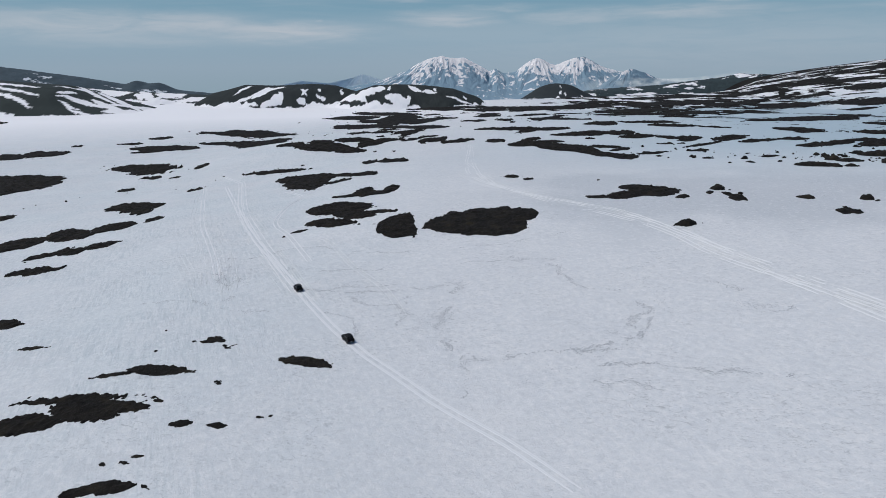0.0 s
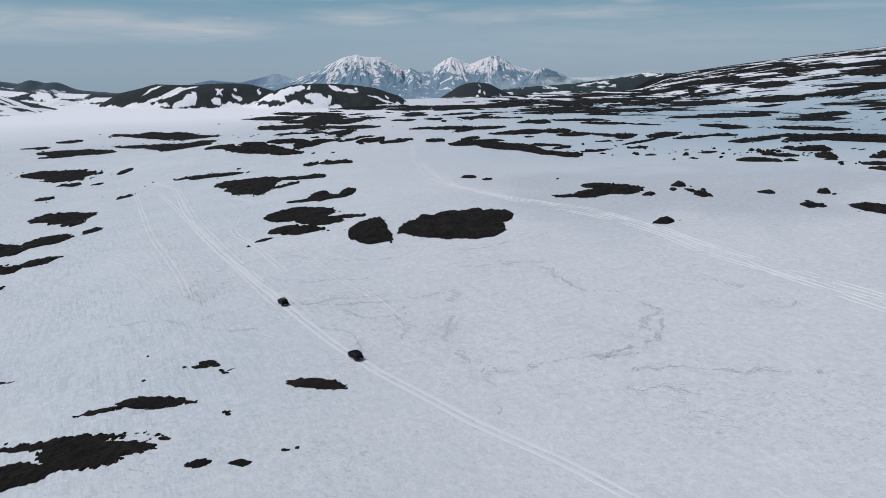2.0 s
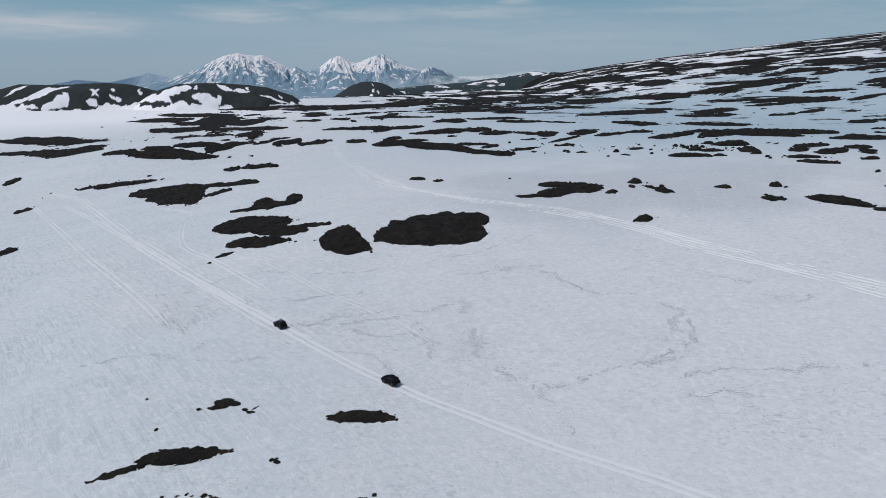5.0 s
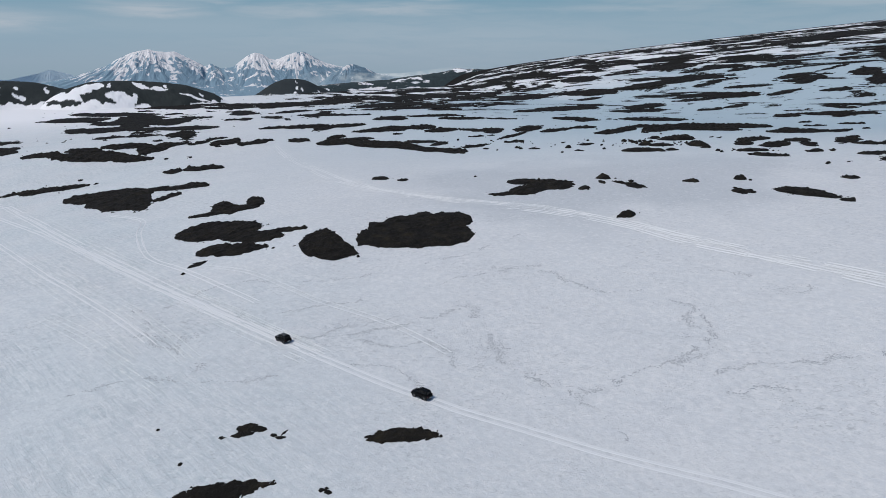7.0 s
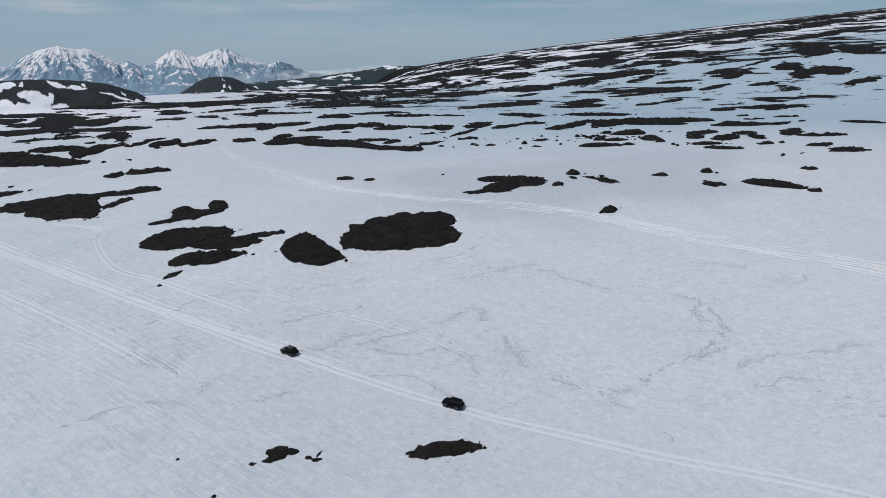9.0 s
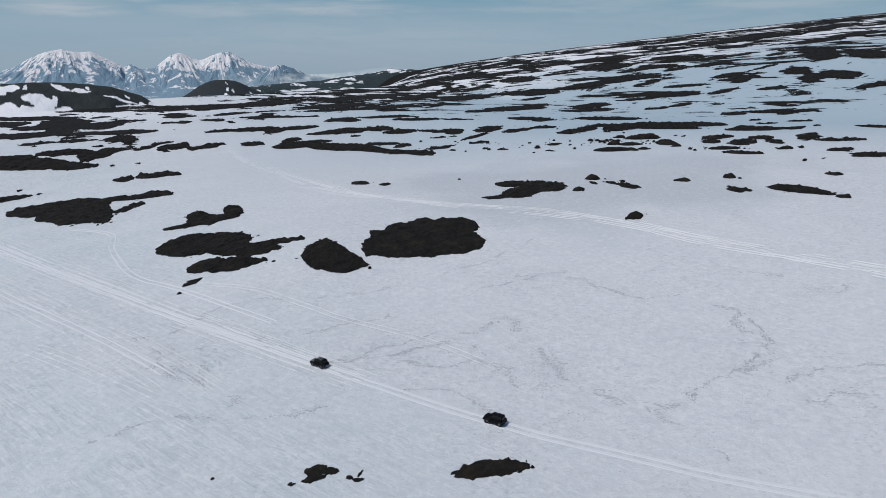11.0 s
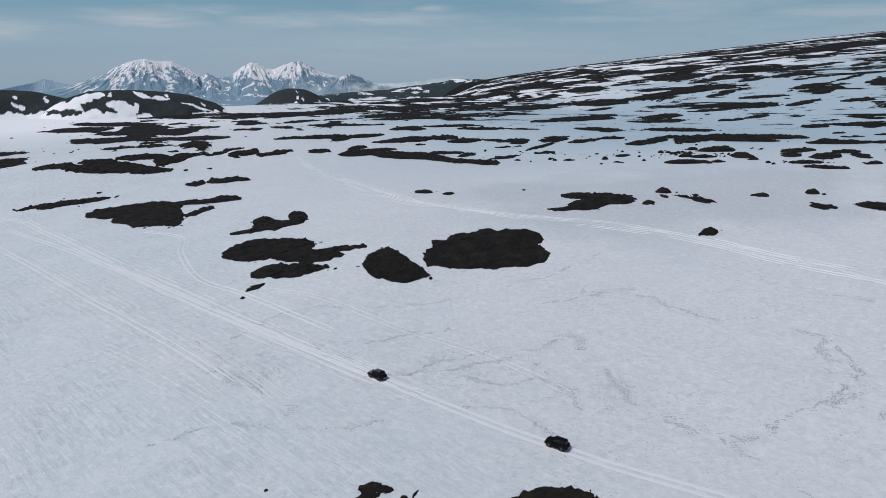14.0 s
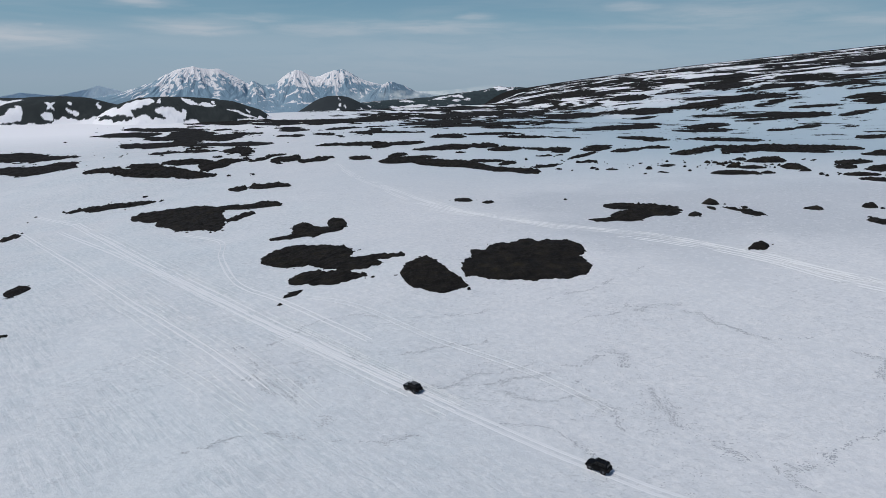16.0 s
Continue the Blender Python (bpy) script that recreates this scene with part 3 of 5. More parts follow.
bare_patch((516.7, 1513.6, 191.6, 92.8, 5))
bare_patch((631.0, 1451.0, 120.2, 95.2, -38))
bare_patch((-47.2, 139.3, 1.8, 0.3, 45))
bare_patch((-48.8, 139.2, 1.3, 1.1, -36))
bare_patch((-45.2, 121.8, 0.9, 0.8, 34))
bare_patch((-97.0, 557.7, 76.1, 29.6, -42), (-106.2, 585.4, 38.9, 20.2, -73), (-76.4, 586.1, 39.5, 25.3, -25), (-61.0, 563.0, 37.1, 21.1, 71), (-48.9, 578.7, 25.1, 20.4, 15), (-71.8, 531.7, 30.7, 13.4, -21), (-134.6, 594.0, 38.7, 20.0, -54))
bare_patch((-52.4, 523.1, 5.8, 2.6, 83))
bare_patch((-37.4, 518.5, 6.5, 2.6, -90))
bare_patch((-26.7, 577.9, 25.7, 9.1, 47))
bare_patch((-14.8, 595.9, 21.1, 9.1, 49))
bare_patch((-7.2, 575.3, 38.9, 19.4, 63), (11.4, 563.5, 34.9, 19.3, 37))
bare_patch((-34.4, 677.7, 156.2, 23.5, 88))
bare_patch((-69.0, 1086.4, 433.8, 66.4, -89), (-111.1, 909.0, 91.0, 61.6, -63), (-36.9, 831.6, 139.3, 44.6, -56), (-33.4, 976.6, 193.4, 55.2, 83), (-105.2, 1024.0, 148.2, 32.1, -77), (-155.3, 1202.5, 155.7, 91.1, -74), (-112.1, 1317.5, 180.5, 91.5, -48))
bare_patch((-20.1, 1224.5, 48.9, 23.9, 66))
bare_patch((2.5, 1045.3, 126.4, 30.7, -77))
bare_patch((-98.2, 790.0, 42.8, 29.3, -70))
bare_patch((-67.9, 769.9, 69.7, 26.1, -80))
bare_patch((-65.9, 817.7, 30.6, 17.5, -54))
bare_patch((-55.4, 603.6, 10.0, 7.0, -29))
bare_patch((2.2, 1478.2, 217.7, 106.3, -87), (82.9, 1352.5, 134.1, 68.9, -62))
bare_patch((34.8, 1581.0, 76.1, 41.9, -86))
bare_patch((72.9, 1096.3, 181.3, 35.9, 87))
bare_patch((32.7, 907.1, 41.8, 16.3, -87))
bare_patch((47.3, 884.2, 50.3, 19.9, 84))
bare_patch((43.7, 556.5, 19.3, 15.0, 77))
bare_patch((68.9, 531.3, 39.1, 31.7, 23), (73.6, 555.1, 24.7, 14.2, 54), (85.9, 502.5, 50.6, 28.2, -71), (98.3, 486.5, 47.4, 24.8, -76), (104.7, 454.7, 53.5, 14.3, -68), (116.6, 491.5, 26.5, 12.4, -41), (126.6, 473.7, 17.7, 10.1, 41), (116.8, 431.2, 25.2, 14.9, 85), (88.5, 532.5, 16.6, 10.5, -9))
bare_patch((43.5, 667.0, 29.0, 26.1, -83), (69.6, 647.5, 46.8, 36.8, -53), (75.8, 614.3, 25.7, 13.6, 67), (98.9, 621.8, 35.8, 27.7, -17))
bare_patch((107.4, 571.5, 36.1, 19.1, -10), (125.3, 567.9, 36.1, 33.0, -27), (146.0, 561.6, 30.7, 24.9, 72), (153.1, 534.3, 29.2, 20.8, -8))
bare_patch((117.6, 537.6, 8.6, 5.6, -24))
bare_patch((133.4, 860.1, 163.2, 25.1, 71), (135.5, 822.1, 120.8, 30.4, -67))
bare_patch((235.3, 921.7, 95.3, 79.5, -59), (270.4, 913.3, 84.6, 55.6, 77))
bare_patch((137.0, 1031.5, 100.6, 51.5, 66))
bare_patch((78.5, 865.1, 94.4, 17.2, -86))
bare_patch((79.7, 785.7, 25.4, 6.2, 85))
bare_patch((155.5, 661.2, 57.0, 27.9, 78))
bare_patch((198.2, 655.2, 61.3, 36.2, -41))
bare_patch((204.5, 602.4, 51.2, 24.2, -37), (230.3, 576.5, 30.0, 11.6, -39))
bare_patch((173.9, 1359.8, 198.8, 80.8, 80), (232.1, 1340.1, 135.3, 73.2, -84))
bare_patch((278.4, 810.7, 59.2, 34.1, 68))
bare_patch((282.9, 540.6, 40.5, 30.9, -66), (283.6, 519.7, 27.1, 14.1, 31))
bare_patch((326.5, 494.1, 59.4, 34.6, -53))
bare_patch((172.9, 518.4, 27.7, 12.0, -72), (183.1, 509.3, 31.8, 14.7, -9), (180.7, 497.2, 15.6, 11.9, 36))
bare_patch((208.2, 494.8, 34.1, 20.5, 32), (217.1, 506.6, 22.3, 10.7, -21))
bare_patch((221.5, 473.5, 24.6, 15.1, 21), (245.5, 472.6, 21.6, 14.7, -18))
bare_patch((241.4, 433.7, 34.2, 20.0, 17), (257.6, 437.9, 33.8, 13.7, 48), (278.9, 445.2, 25.6, 20.6, -8))
bare_patch((276.5, 422.4, 50.8, 25.8, 37), (302.3, 418.5, 53.7, 43.2, -55), (317.9, 401.1, 61.4, 46.2, -60), (288.8, 388.7, 41.0, 15.8, -67))
bare_patch((179.6, 469.2, 33.7, 7.4, 28))
bare_patch((167.4, 443.0, 14.4, 9.8, 1))
bare_patch((136.9, 443.4, 19.2, 10.9, 14))
bare_patch((137.1, 425.8, 8.4, 4.5, 68))
bare_patch((153.0, 413.9, 5.5, 2.4, 62), rise=1.2)
bare_patch((153.5, 409.0, 5.5, 1.7, 59), rise=0.9)
bare_patch((157.9, 400.5, 7.5, 5.5, -37))
bare_patch((187.1, 412.5, 5.9, 2.7, 43))
bare_patch((174.0, 387.1, 5.7, 3.2, 64), rise=1.8)
bare_patch((190.0, 390.6, 11.7, 9.1, 29), rise=1.0)
bare_patch((169.3, 367.3, 8.6, 3.6, 85))
bare_patch((212.6, 382.9, 6.0, 3.3, 58), rise=1.5)
bare_patch((214.8, 378.8, 6.0, 3.2, 57), rise=1.2)
bare_patch((232.7, 378.0, 9.2, 7.7, 38), rise=1.8)
bare_patch((236.8, 360.5, 19.3, 15.2, -47), rise=3.0)
bare_patch((187.0, 333.4, 25.5, 10.0, -60), rise=2.0)
bare_patch((206.8, 356.1, 8.4, 7.8, 53), rise=2.6)
bare_patch((208.8, 346.0, 12.3, 8.1, -58), rise=1.5)
bare_patch((312.3, 337.8, 39.7, 30.0, -37), (331.9, 324.1, 27.1, 10.6, 20), (315.9, 348.2, 37.0, 14.3, 33))
bare_patch((434.4, 448.9, 33.0, 21.2, 43), (455.4, 420.2, 64.7, 26.4, -79), (444.4, 409.0, 25.6, 13.6, 37))
bare_patch((258.7, 324.4, 27.5, 15.8, 19), (238.9, 312.5, 22.1, 8.9, 41))
bare_patch((244.7, 297.3, 27.1, 15.2, 30), (266.9, 301.4, 18.3, 12.0, 26), (255.1, 285.9, 22.4, 8.6, 51))
bare_patch((284.0, 284.5, 37.8, 12.3, 30), (274.3, 265.7, 19.4, 13.6, -69))
bare_patch((215.0, 286.2, 15.1, 6.9, -49), rise=1.4)
bare_patch((208.3, 267.4, 19.8, 13.5, -80))
bare_patch((231.2, 262.6, 7.6, 5.0, 3), rise=1.3)
bare_patch((238.2, 259.1, 6.6, 2.3, 32), rise=1.0)
bare_patch((214.0, 315.1, 5.8, 4.4, 80), rise=1.5)
bare_patch((196.6, 322.4, 7.6, 4.7, -75), rise=1.4)
bare_patch((207.8, 300.8, 4.8, 1.8, 43), rise=1.0)
bare_patch((222.1, 330.9, 26.2, 8.3, 67), rise=2.6)
bare_patch((255.4, 353.3, 7.0, 2.3, 33))
bare_patch((255.2, 346.8, 6.9, 2.9, 30))
bare_patch((382.8, 391.1, 15.7, 7.7, 14))
bare_patch((358.3, 361.5, 17.2, 9.4, -8))
bare_patch((392.2, 357.9, 18.7, 10.2, -27))
bare_patch((357.0, 326.3, 10.8, 5.2, 28))
bare_patch((477.6, 464.7, 9.0, 7.6, 87))
bare_patch((489.4, 433.7, 18.5, 9.7, -86))
bare_patch((506.8, 461.6, 19.8, 6.6, -83))
bare_patch((463.4, 562.0, 28.6, 17.6, -19), (489.1, 556.4, 25.3, 16.7, -1))
bare_patch((201.8, 233.8, 5.2, 1.3, 27), rise=0.8)
bare_patch((211.0, 231.1, 4.0, 1.3, 18))
bare_patch((328.8, 692.8, 80.9, 29.8, 41), (396.4, 723.4, 149.9, 67.8, 35), (463.3, 770.4, 50.7, 27.9, 46))
bare_patch((416.6, 614.2, 81.6, 47.8, 22), (467.4, 671.0, 75.0, 36.1, 39))
bare_patch((184.6, 340.9, 5.3, 1.8, 50), rise=0.8)
bare_patch((182.2, 362.2, 5.5, 1.9, 53), rise=0.8)
bare_patch((169.7, 482.6, 8.2, 5.5, -22))
bare_patch((158.8, 486.0, 10.1, 5.4, -30))
bare_patch((87.9, 280.8, 3.0, 1.4, 59), rise=1.3)
bare_patch((-721.6, 1093.7, 82.3, 32.8, -76))

bare_patch((-57.4, 235.1, 1.6, 1.0, 10), rise=0.6)
bare_patch((-66.2, 150.0, 0.7, 0.5, 20), rise=0.3)
bare_patch((-63.5, 137.1, 0.8, 0.5, 40), rise=0.3)
bare_patch((-30.8, 240.4, 1.6, 1.2, 0), rise=0.5)


# ---- hills and mountains at the rim ----


def hill(name, cx, cy, rx, ry, top, base, mat, label, seed, sharp=1.0, turn=0.0, wild=0.15, fields=()):
    """A hill on its base; sharp: below 1 for a broad top; fields: the snow that lies on it."""
    u, v = np.meshgrid(np.linspace(-1.1, 1.1, 170), np.linspace(-1.1, 1.1, 70))
    x0, y0 = u * rx, v * ry
    x, y = cx + x0 * math.cos(radians(turn)) - y0 * math.sin(radians(turn)), cy + x0 * math.sin(radians(turn)) + y0 * math.cos(radians(turn))
    r = np.sqrt(u**2 + v**2) * (1 + 0.16 * rough_field(x, y, min(rx, ry) * 0.8, seed + 7, 3))
    form = np.clip(np.cos(np.clip(r, 0, 1) * np.pi) * 0.5 + 0.5, 0, 1) ** sharp
    bumps = rough_field(x, y, min(rx, ry) * 0.45, seed, 5)
    z = base + (top - base) * form * (1 + wild * bumps)
    me = mesh_grid(name, x, y, np.where(r > 0.99, base - 20, z), mat)
    lay_snow(me, x, y, z, fields, seed)
    return tagged(new(name, me), label, name.split("_")[-1], kind="structure")


def lay_snow(me, x, y, z, fields, seed, foot=None, edge=3.0):
    """Marks where snow lies: ovals as centre x, y, length, width and turn, with wavering rims; foot: height under which drifts run up in tongues."""
    px = x + edge * 2.2 * rough_field(x, y, 16.0, seed, 4)
    py = y + edge * 2.2 * rough_field(x, y, 16.0, seed + 50, 4)
    depth = np.full(x.shape, -9.0)
    for cx, cy, length, width, deg in fields:
        a = radians(deg)
        p, q = (px - cx) * math.cos(a) + (py - cy) * math.sin(a), -(px - cx) * math.sin(a) + (py - cy) * math.cos(a)
        depth = np.maximum(depth, (1 - np.hypot(2 * p / length, 2 * q / width)) * min(width, 12.0) / 2)
    if foot is not None:
        depth = np.maximum(depth, (foot - z) * 0.8 + 18 * rough_field(x, y * 0.4, 38.0, seed + 60, 4) + 3 * rough_field(x, y, 9.0, seed + 61, 3))
    depth = depth + 1.2 * rough_field(x, y, 5.0, seed + 62, 3)
    me.attributes.new("snow", "FLOAT", "POINT").data.foreach_set("value", np.clip(depth * 1.6 + 0.5, 0, 1).ravel())


def ridge(name, crest, front, back, base, mat, label, seed, lean=0.0, wild=0.10, fields=None, foot=None):
    """A long rise: its crest as places, how far it reaches before and behind, and how far its flank leans along x."""
    knots = np.array(crest, float)
    way = np.concatenate([[0], np.cumsum(np.hypot(*np.diff(knots[:, :2], axis=0).T))])
    s = np.linspace(0, way[-1], 700 if fields else 400)
    px, py, pz = (np.interp(s, way, knots[:, k]) for k in range(3))
    soft = np.hanning(11) / np.hanning(11).sum()
    pz = np.convolve(np.pad(pz, 5, mode="edge"), soft, "valid")
    v = np.linspace(-1, 1, 181 if fields else 71)[:, None]
    reach = np.where(v < 0, front, back)
    x = px + lean * np.abs(v) * reach + 0 * v
    y = py + v * reach
    high = pz - base
    form = 1 - step(0.0, 1.0, np.abs(v) * (1 + 0.34 * rough_field(x, y, 0.5 * front, seed + 4, 3)))
    bumps = rough_field(x, y, 0.35 * front, seed, 5)
    z = base + high * form * (1 + wild * bumps * np.minimum(1, 3 * np.abs(v)) + 0.012 * rough_field(x, y, 14.0, seed + 2, 3))
    me = mesh_grid(name, x, y, z, mat)
    if fields:
        lay_snow(me, x, y, z, fields, seed, foot)
    return tagged(new(name, me), label, name.split("_")[-1], kind="structure")


DARK = "dark low hill with lingering snow patches, across the snow field"
FAR = "long dark ridge with snow fields in front of haze"
ridge("hill", ((-660, 1640, -60), (-549, 1660, 2), (-470, 1660, 21), (-388, 1660, 19), (-316, 1660, 23), (-262, 1660, 20), (-205, 1660, 4), (-150, 1660, -30)), 190, 190, -70, HILL, DARK, 11, fields=((-469, 1627, 50, 10, 46), (-469, 1586, 74, 11, 30), (-421, 1612, 60, 22, 49), (-391, 1631, 33, 15, 18), (-382, 1587, 36, 26, 109), (-391, 1572, 50, 20, 30), (-450, 1567, 58, 9, 171), (-324, 1608, 24, 7, 64), (-324, 1608, 27, 6, 130), (-287, 1621, 13, 8, 97), (-289, 1605, 15, 6, 126), (-278, 1599, 14, 9, 136), (-327, 1584, 24, 13, 160), (-236, 1628, 26, 7, 95)), foot=-21)
ridge("hill", ((-290, 1600, -50), (-209, 1600, 5), (-160, 1600, 20), (-105, 1600, 23), (-35, 1600, 20), (26, 1600, 12), (80, 1600, -6), (140, 1600, -45)), 170, 170, -70, HILL, DARK, 12, fields=((-205, 1560, 91, 19, 142), (-169, 1563, 48, 34, 21), (-146, 1568, 28, 21, 162), (-120, 1568, 22, 9, 92), (-113, 1539, 38, 18, 5), (-95, 1529, 40, 18, 2), (-77, 1532, 22, 10, 90), (-77, 1586, 14, 6, 124), (-63, 1574, 38, 12, 144), (-30, 1563, 33, 8, 169), (-15, 1574, 15, 7, 88), (38, 1545, 58, 9, 168), (53, 1563, 14, 6, 111)), foot=-21)
ridge("hill", ((-1900, 1560, 80), (-1304, 1480, 53), (-946, 1480, 35), (-806, 1480, 26), (-745, 1480, 4), (-650, 1480, -22), (-560, 1480, -60)), 430, 260, -62, SLOPE, "long tundra slope with dark fingers between snow stripes", 14, 0.25, 0.06, fields=((-783, 1470, 89, 14, 60), (-745, 1480, 170, 20, -36), (-695, 1480, 208, 25, -38), (-768, 1407, 52, 14, 74), (-760, 1378, 27, 10, 38), (-717, 1378, 102, 23, -5), (-656, 1378, 158, 30, -30), (-731, 1342, 62, 9, -25), (-687, 1312, 68, 14, -17), (-648, 1470, 153, 29, 60), (-715, 1320, 61, 6, -46), (-626, 1393, 130, 41, 53), (-900, 1430, 160, 18, -12), (-1000, 1400, 150, 16, -20), (-860, 1380, 150, 14, -24), (-830, 1330, 120, 14, -30), (-950, 1340, 150, 16, -25), (-1100, 1420, 180, 20, -15)), foot=-24)
ridge("hill", ((-1200, 1800, 34), (-975, 1800, 16), (-859, 1800, 4), (-728, 1800, -3), (-595, 1800, -8), (-500, 1800, -40)), 240, 200, -70, ROLL, "rolling snowy rise with dark strips of tundra", 18, 0.0, 0.16, fields=((-882, 1788, 75, 20, 9), (-840, 1772, 84, 48, -11), (-751, 1751, 124, 28, -56), (-767, 1739, 58, 17, -54), (-709, 1800, 126, 66, -54), (-707, 1759, 63, 43, -37), (-696, 1711, 61, 27, 17), (-663, 1706, 93, 19, -1), (-623, 1739, 103, 36, 14), (-581, 1723, 86, 14, 45), (-718, 1715, 54, 16, 73), (-763, 1711, 90, 11, -15), (-768, 1690, 115, 9, -28), (-950, 1740, 120, 30, -10), (-1000, 1770, 90, 25, 5)), foot=-26)
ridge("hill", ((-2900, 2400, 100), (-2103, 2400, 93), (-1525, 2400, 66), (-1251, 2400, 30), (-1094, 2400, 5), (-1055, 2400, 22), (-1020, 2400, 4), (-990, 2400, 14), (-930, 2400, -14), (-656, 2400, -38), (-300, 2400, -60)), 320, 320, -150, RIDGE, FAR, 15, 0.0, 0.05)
hill("hill", 340, 2050, 172, 150, 14, -48, CONE, "small dark cone-shaped hill streaked with snow", 13, 1.1, 0, 0.08, fields=((338, 1985, 16, 7, 60), (352, 1975, 22, 6, 80), (330, 1960, 20, 9, 70), (345, 2015, 16, 4, 100), (262, 1990, 14, 5, 30), (405, 1990, 18, 5, 140)))
ridge("hill", ((330, 2380, -60), (493, 2380, -20), (592, 2380, -11), (752, 2380, -2), (812, 2380, 7), (872, 2380, 13), (932, 2380, 20), (983, 2380, 28), (1022, 2380, 38), (1053, 2380, 33), (1098, 2380, 35), (1156, 2380, 29), (1350, 2380, 30), (1600, 2380, 30)), 260, 170, -150, RISE, "low dark rise with snow patches on the skyline", 17, 0.0, 0.10)


def mountain_range(name, far, crest, summits, deep, seed, mat, label, thick=0.0):
    """A range seen across the plain: its crest as places along it and their heights; summits: where its ribs and gullies run out from; thick: more or less snow."""
    knots = np.array(crest, float)
    u, v = np.meshgrid(np.linspace(knots[0, 0], knots[-1, 0], 1300), np.linspace(-1, 1, 221))
    out = np.abs(v)
    warp = 34 * np.minimum(1, 3 * out) * rough_field(u, v * deep, 120.0, seed + 3, 4)
    # each summit sends out its own ribs and gullies; where two meet they blend
    peaks = np.array(summits, float)
    away = np.abs(u[..., None] + 0.7 * warp[..., None] - peaks)
    share = np.exp(-(away - away.min(-1, keepdims=True)) / 35)
    share = share / share.sum(-1, keepdims=True)
    spurs = streaks = 0.0
    for k, c in enumerate(summits):
        fan = c + (u + warp - c) / (0.45 + 1.5 * out)
        spurs = spurs + share[..., k] * (1 - 2 * np.abs(rough_field(fan + 300 * k, v * deep * 0.45, 70.0, seed + k, 5)))
        streaks = streaks + share[..., k] * rough_field(fan + 300 * k + 45 * rough_field(u, v * deep, 45.0, seed + 9, 3), v * deep * 1.1, 20.0, seed + 6 + k, 5)
    top = np.interp(u + 0.25 * warp, knots[:, 0], knots[:, 1] + 150)
    soft = np.hanning(9) / np.hanning(9).sum()
    top = np.apply_along_axis(lambda q: np.convolve(np.pad(q, 4, mode="edge"), soft, "valid"), 1, top)
    fine = rough_field(u, v * deep * 0.6, 30.0, seed + 1, 4)
    flank = np.minimum(1, out * 5) * (1 - out)
    form = 0.6 * (1 - out) + 0.4 * (1 - out) ** 2
    z = -150 + top * form + np.clip(top / 200, 0, 1) * (flank * 26 * spurs + 3.5 * fine)
    me = mesh_grid(name, u, v * deep + far, z, mat)
    # snow lies in broken fields in the gullies, thick round the summits and thin at the foot
    lying = 1.5 * streaks - 0.16 * spurs + 0.75 * rough_field(u, v * deep, 90.0, seed + 8, 4) + 0.5 * fine + 0.8 * np.clip((z - 40) / 100, -0.9, 0.6) + 0.22 + thick
    me.attributes.new("snow", "FLOAT", "POINT").data.foreach_set("value", np.clip(lying * 5 + 0.45, 0, 1).ravel())
    return tagged(new(name, me), label, "mountain", kind="structure")


RANGE = ((-1000, -140), (-663, -67), (-521, -50), (-378, -16), (-235, 32), (-163, 76), (-109, 100), (-56, 117), (-3, 124), (86, 110), (139, 114), (210, 79), (299, 31), (335, 48), (389, 17), (462, 27), (515, 68), (558, 99), (594, 113), (630, 106), (678, 78), (714, 68), (786, 95), (840, 116), (894, 120), (942, 95), (1006, 60), (1099, 32), (1173, 25), (1285, -3), (1435, -22), (1550, -58), (1900, -140))
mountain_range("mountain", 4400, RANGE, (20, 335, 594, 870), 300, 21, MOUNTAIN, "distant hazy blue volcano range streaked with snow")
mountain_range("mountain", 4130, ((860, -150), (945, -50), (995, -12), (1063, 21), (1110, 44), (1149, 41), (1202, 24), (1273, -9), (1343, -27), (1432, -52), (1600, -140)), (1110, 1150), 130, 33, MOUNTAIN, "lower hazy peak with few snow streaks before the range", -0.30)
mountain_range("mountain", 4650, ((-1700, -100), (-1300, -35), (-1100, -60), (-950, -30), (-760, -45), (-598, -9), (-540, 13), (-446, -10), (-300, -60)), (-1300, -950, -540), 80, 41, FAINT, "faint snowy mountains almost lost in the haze")


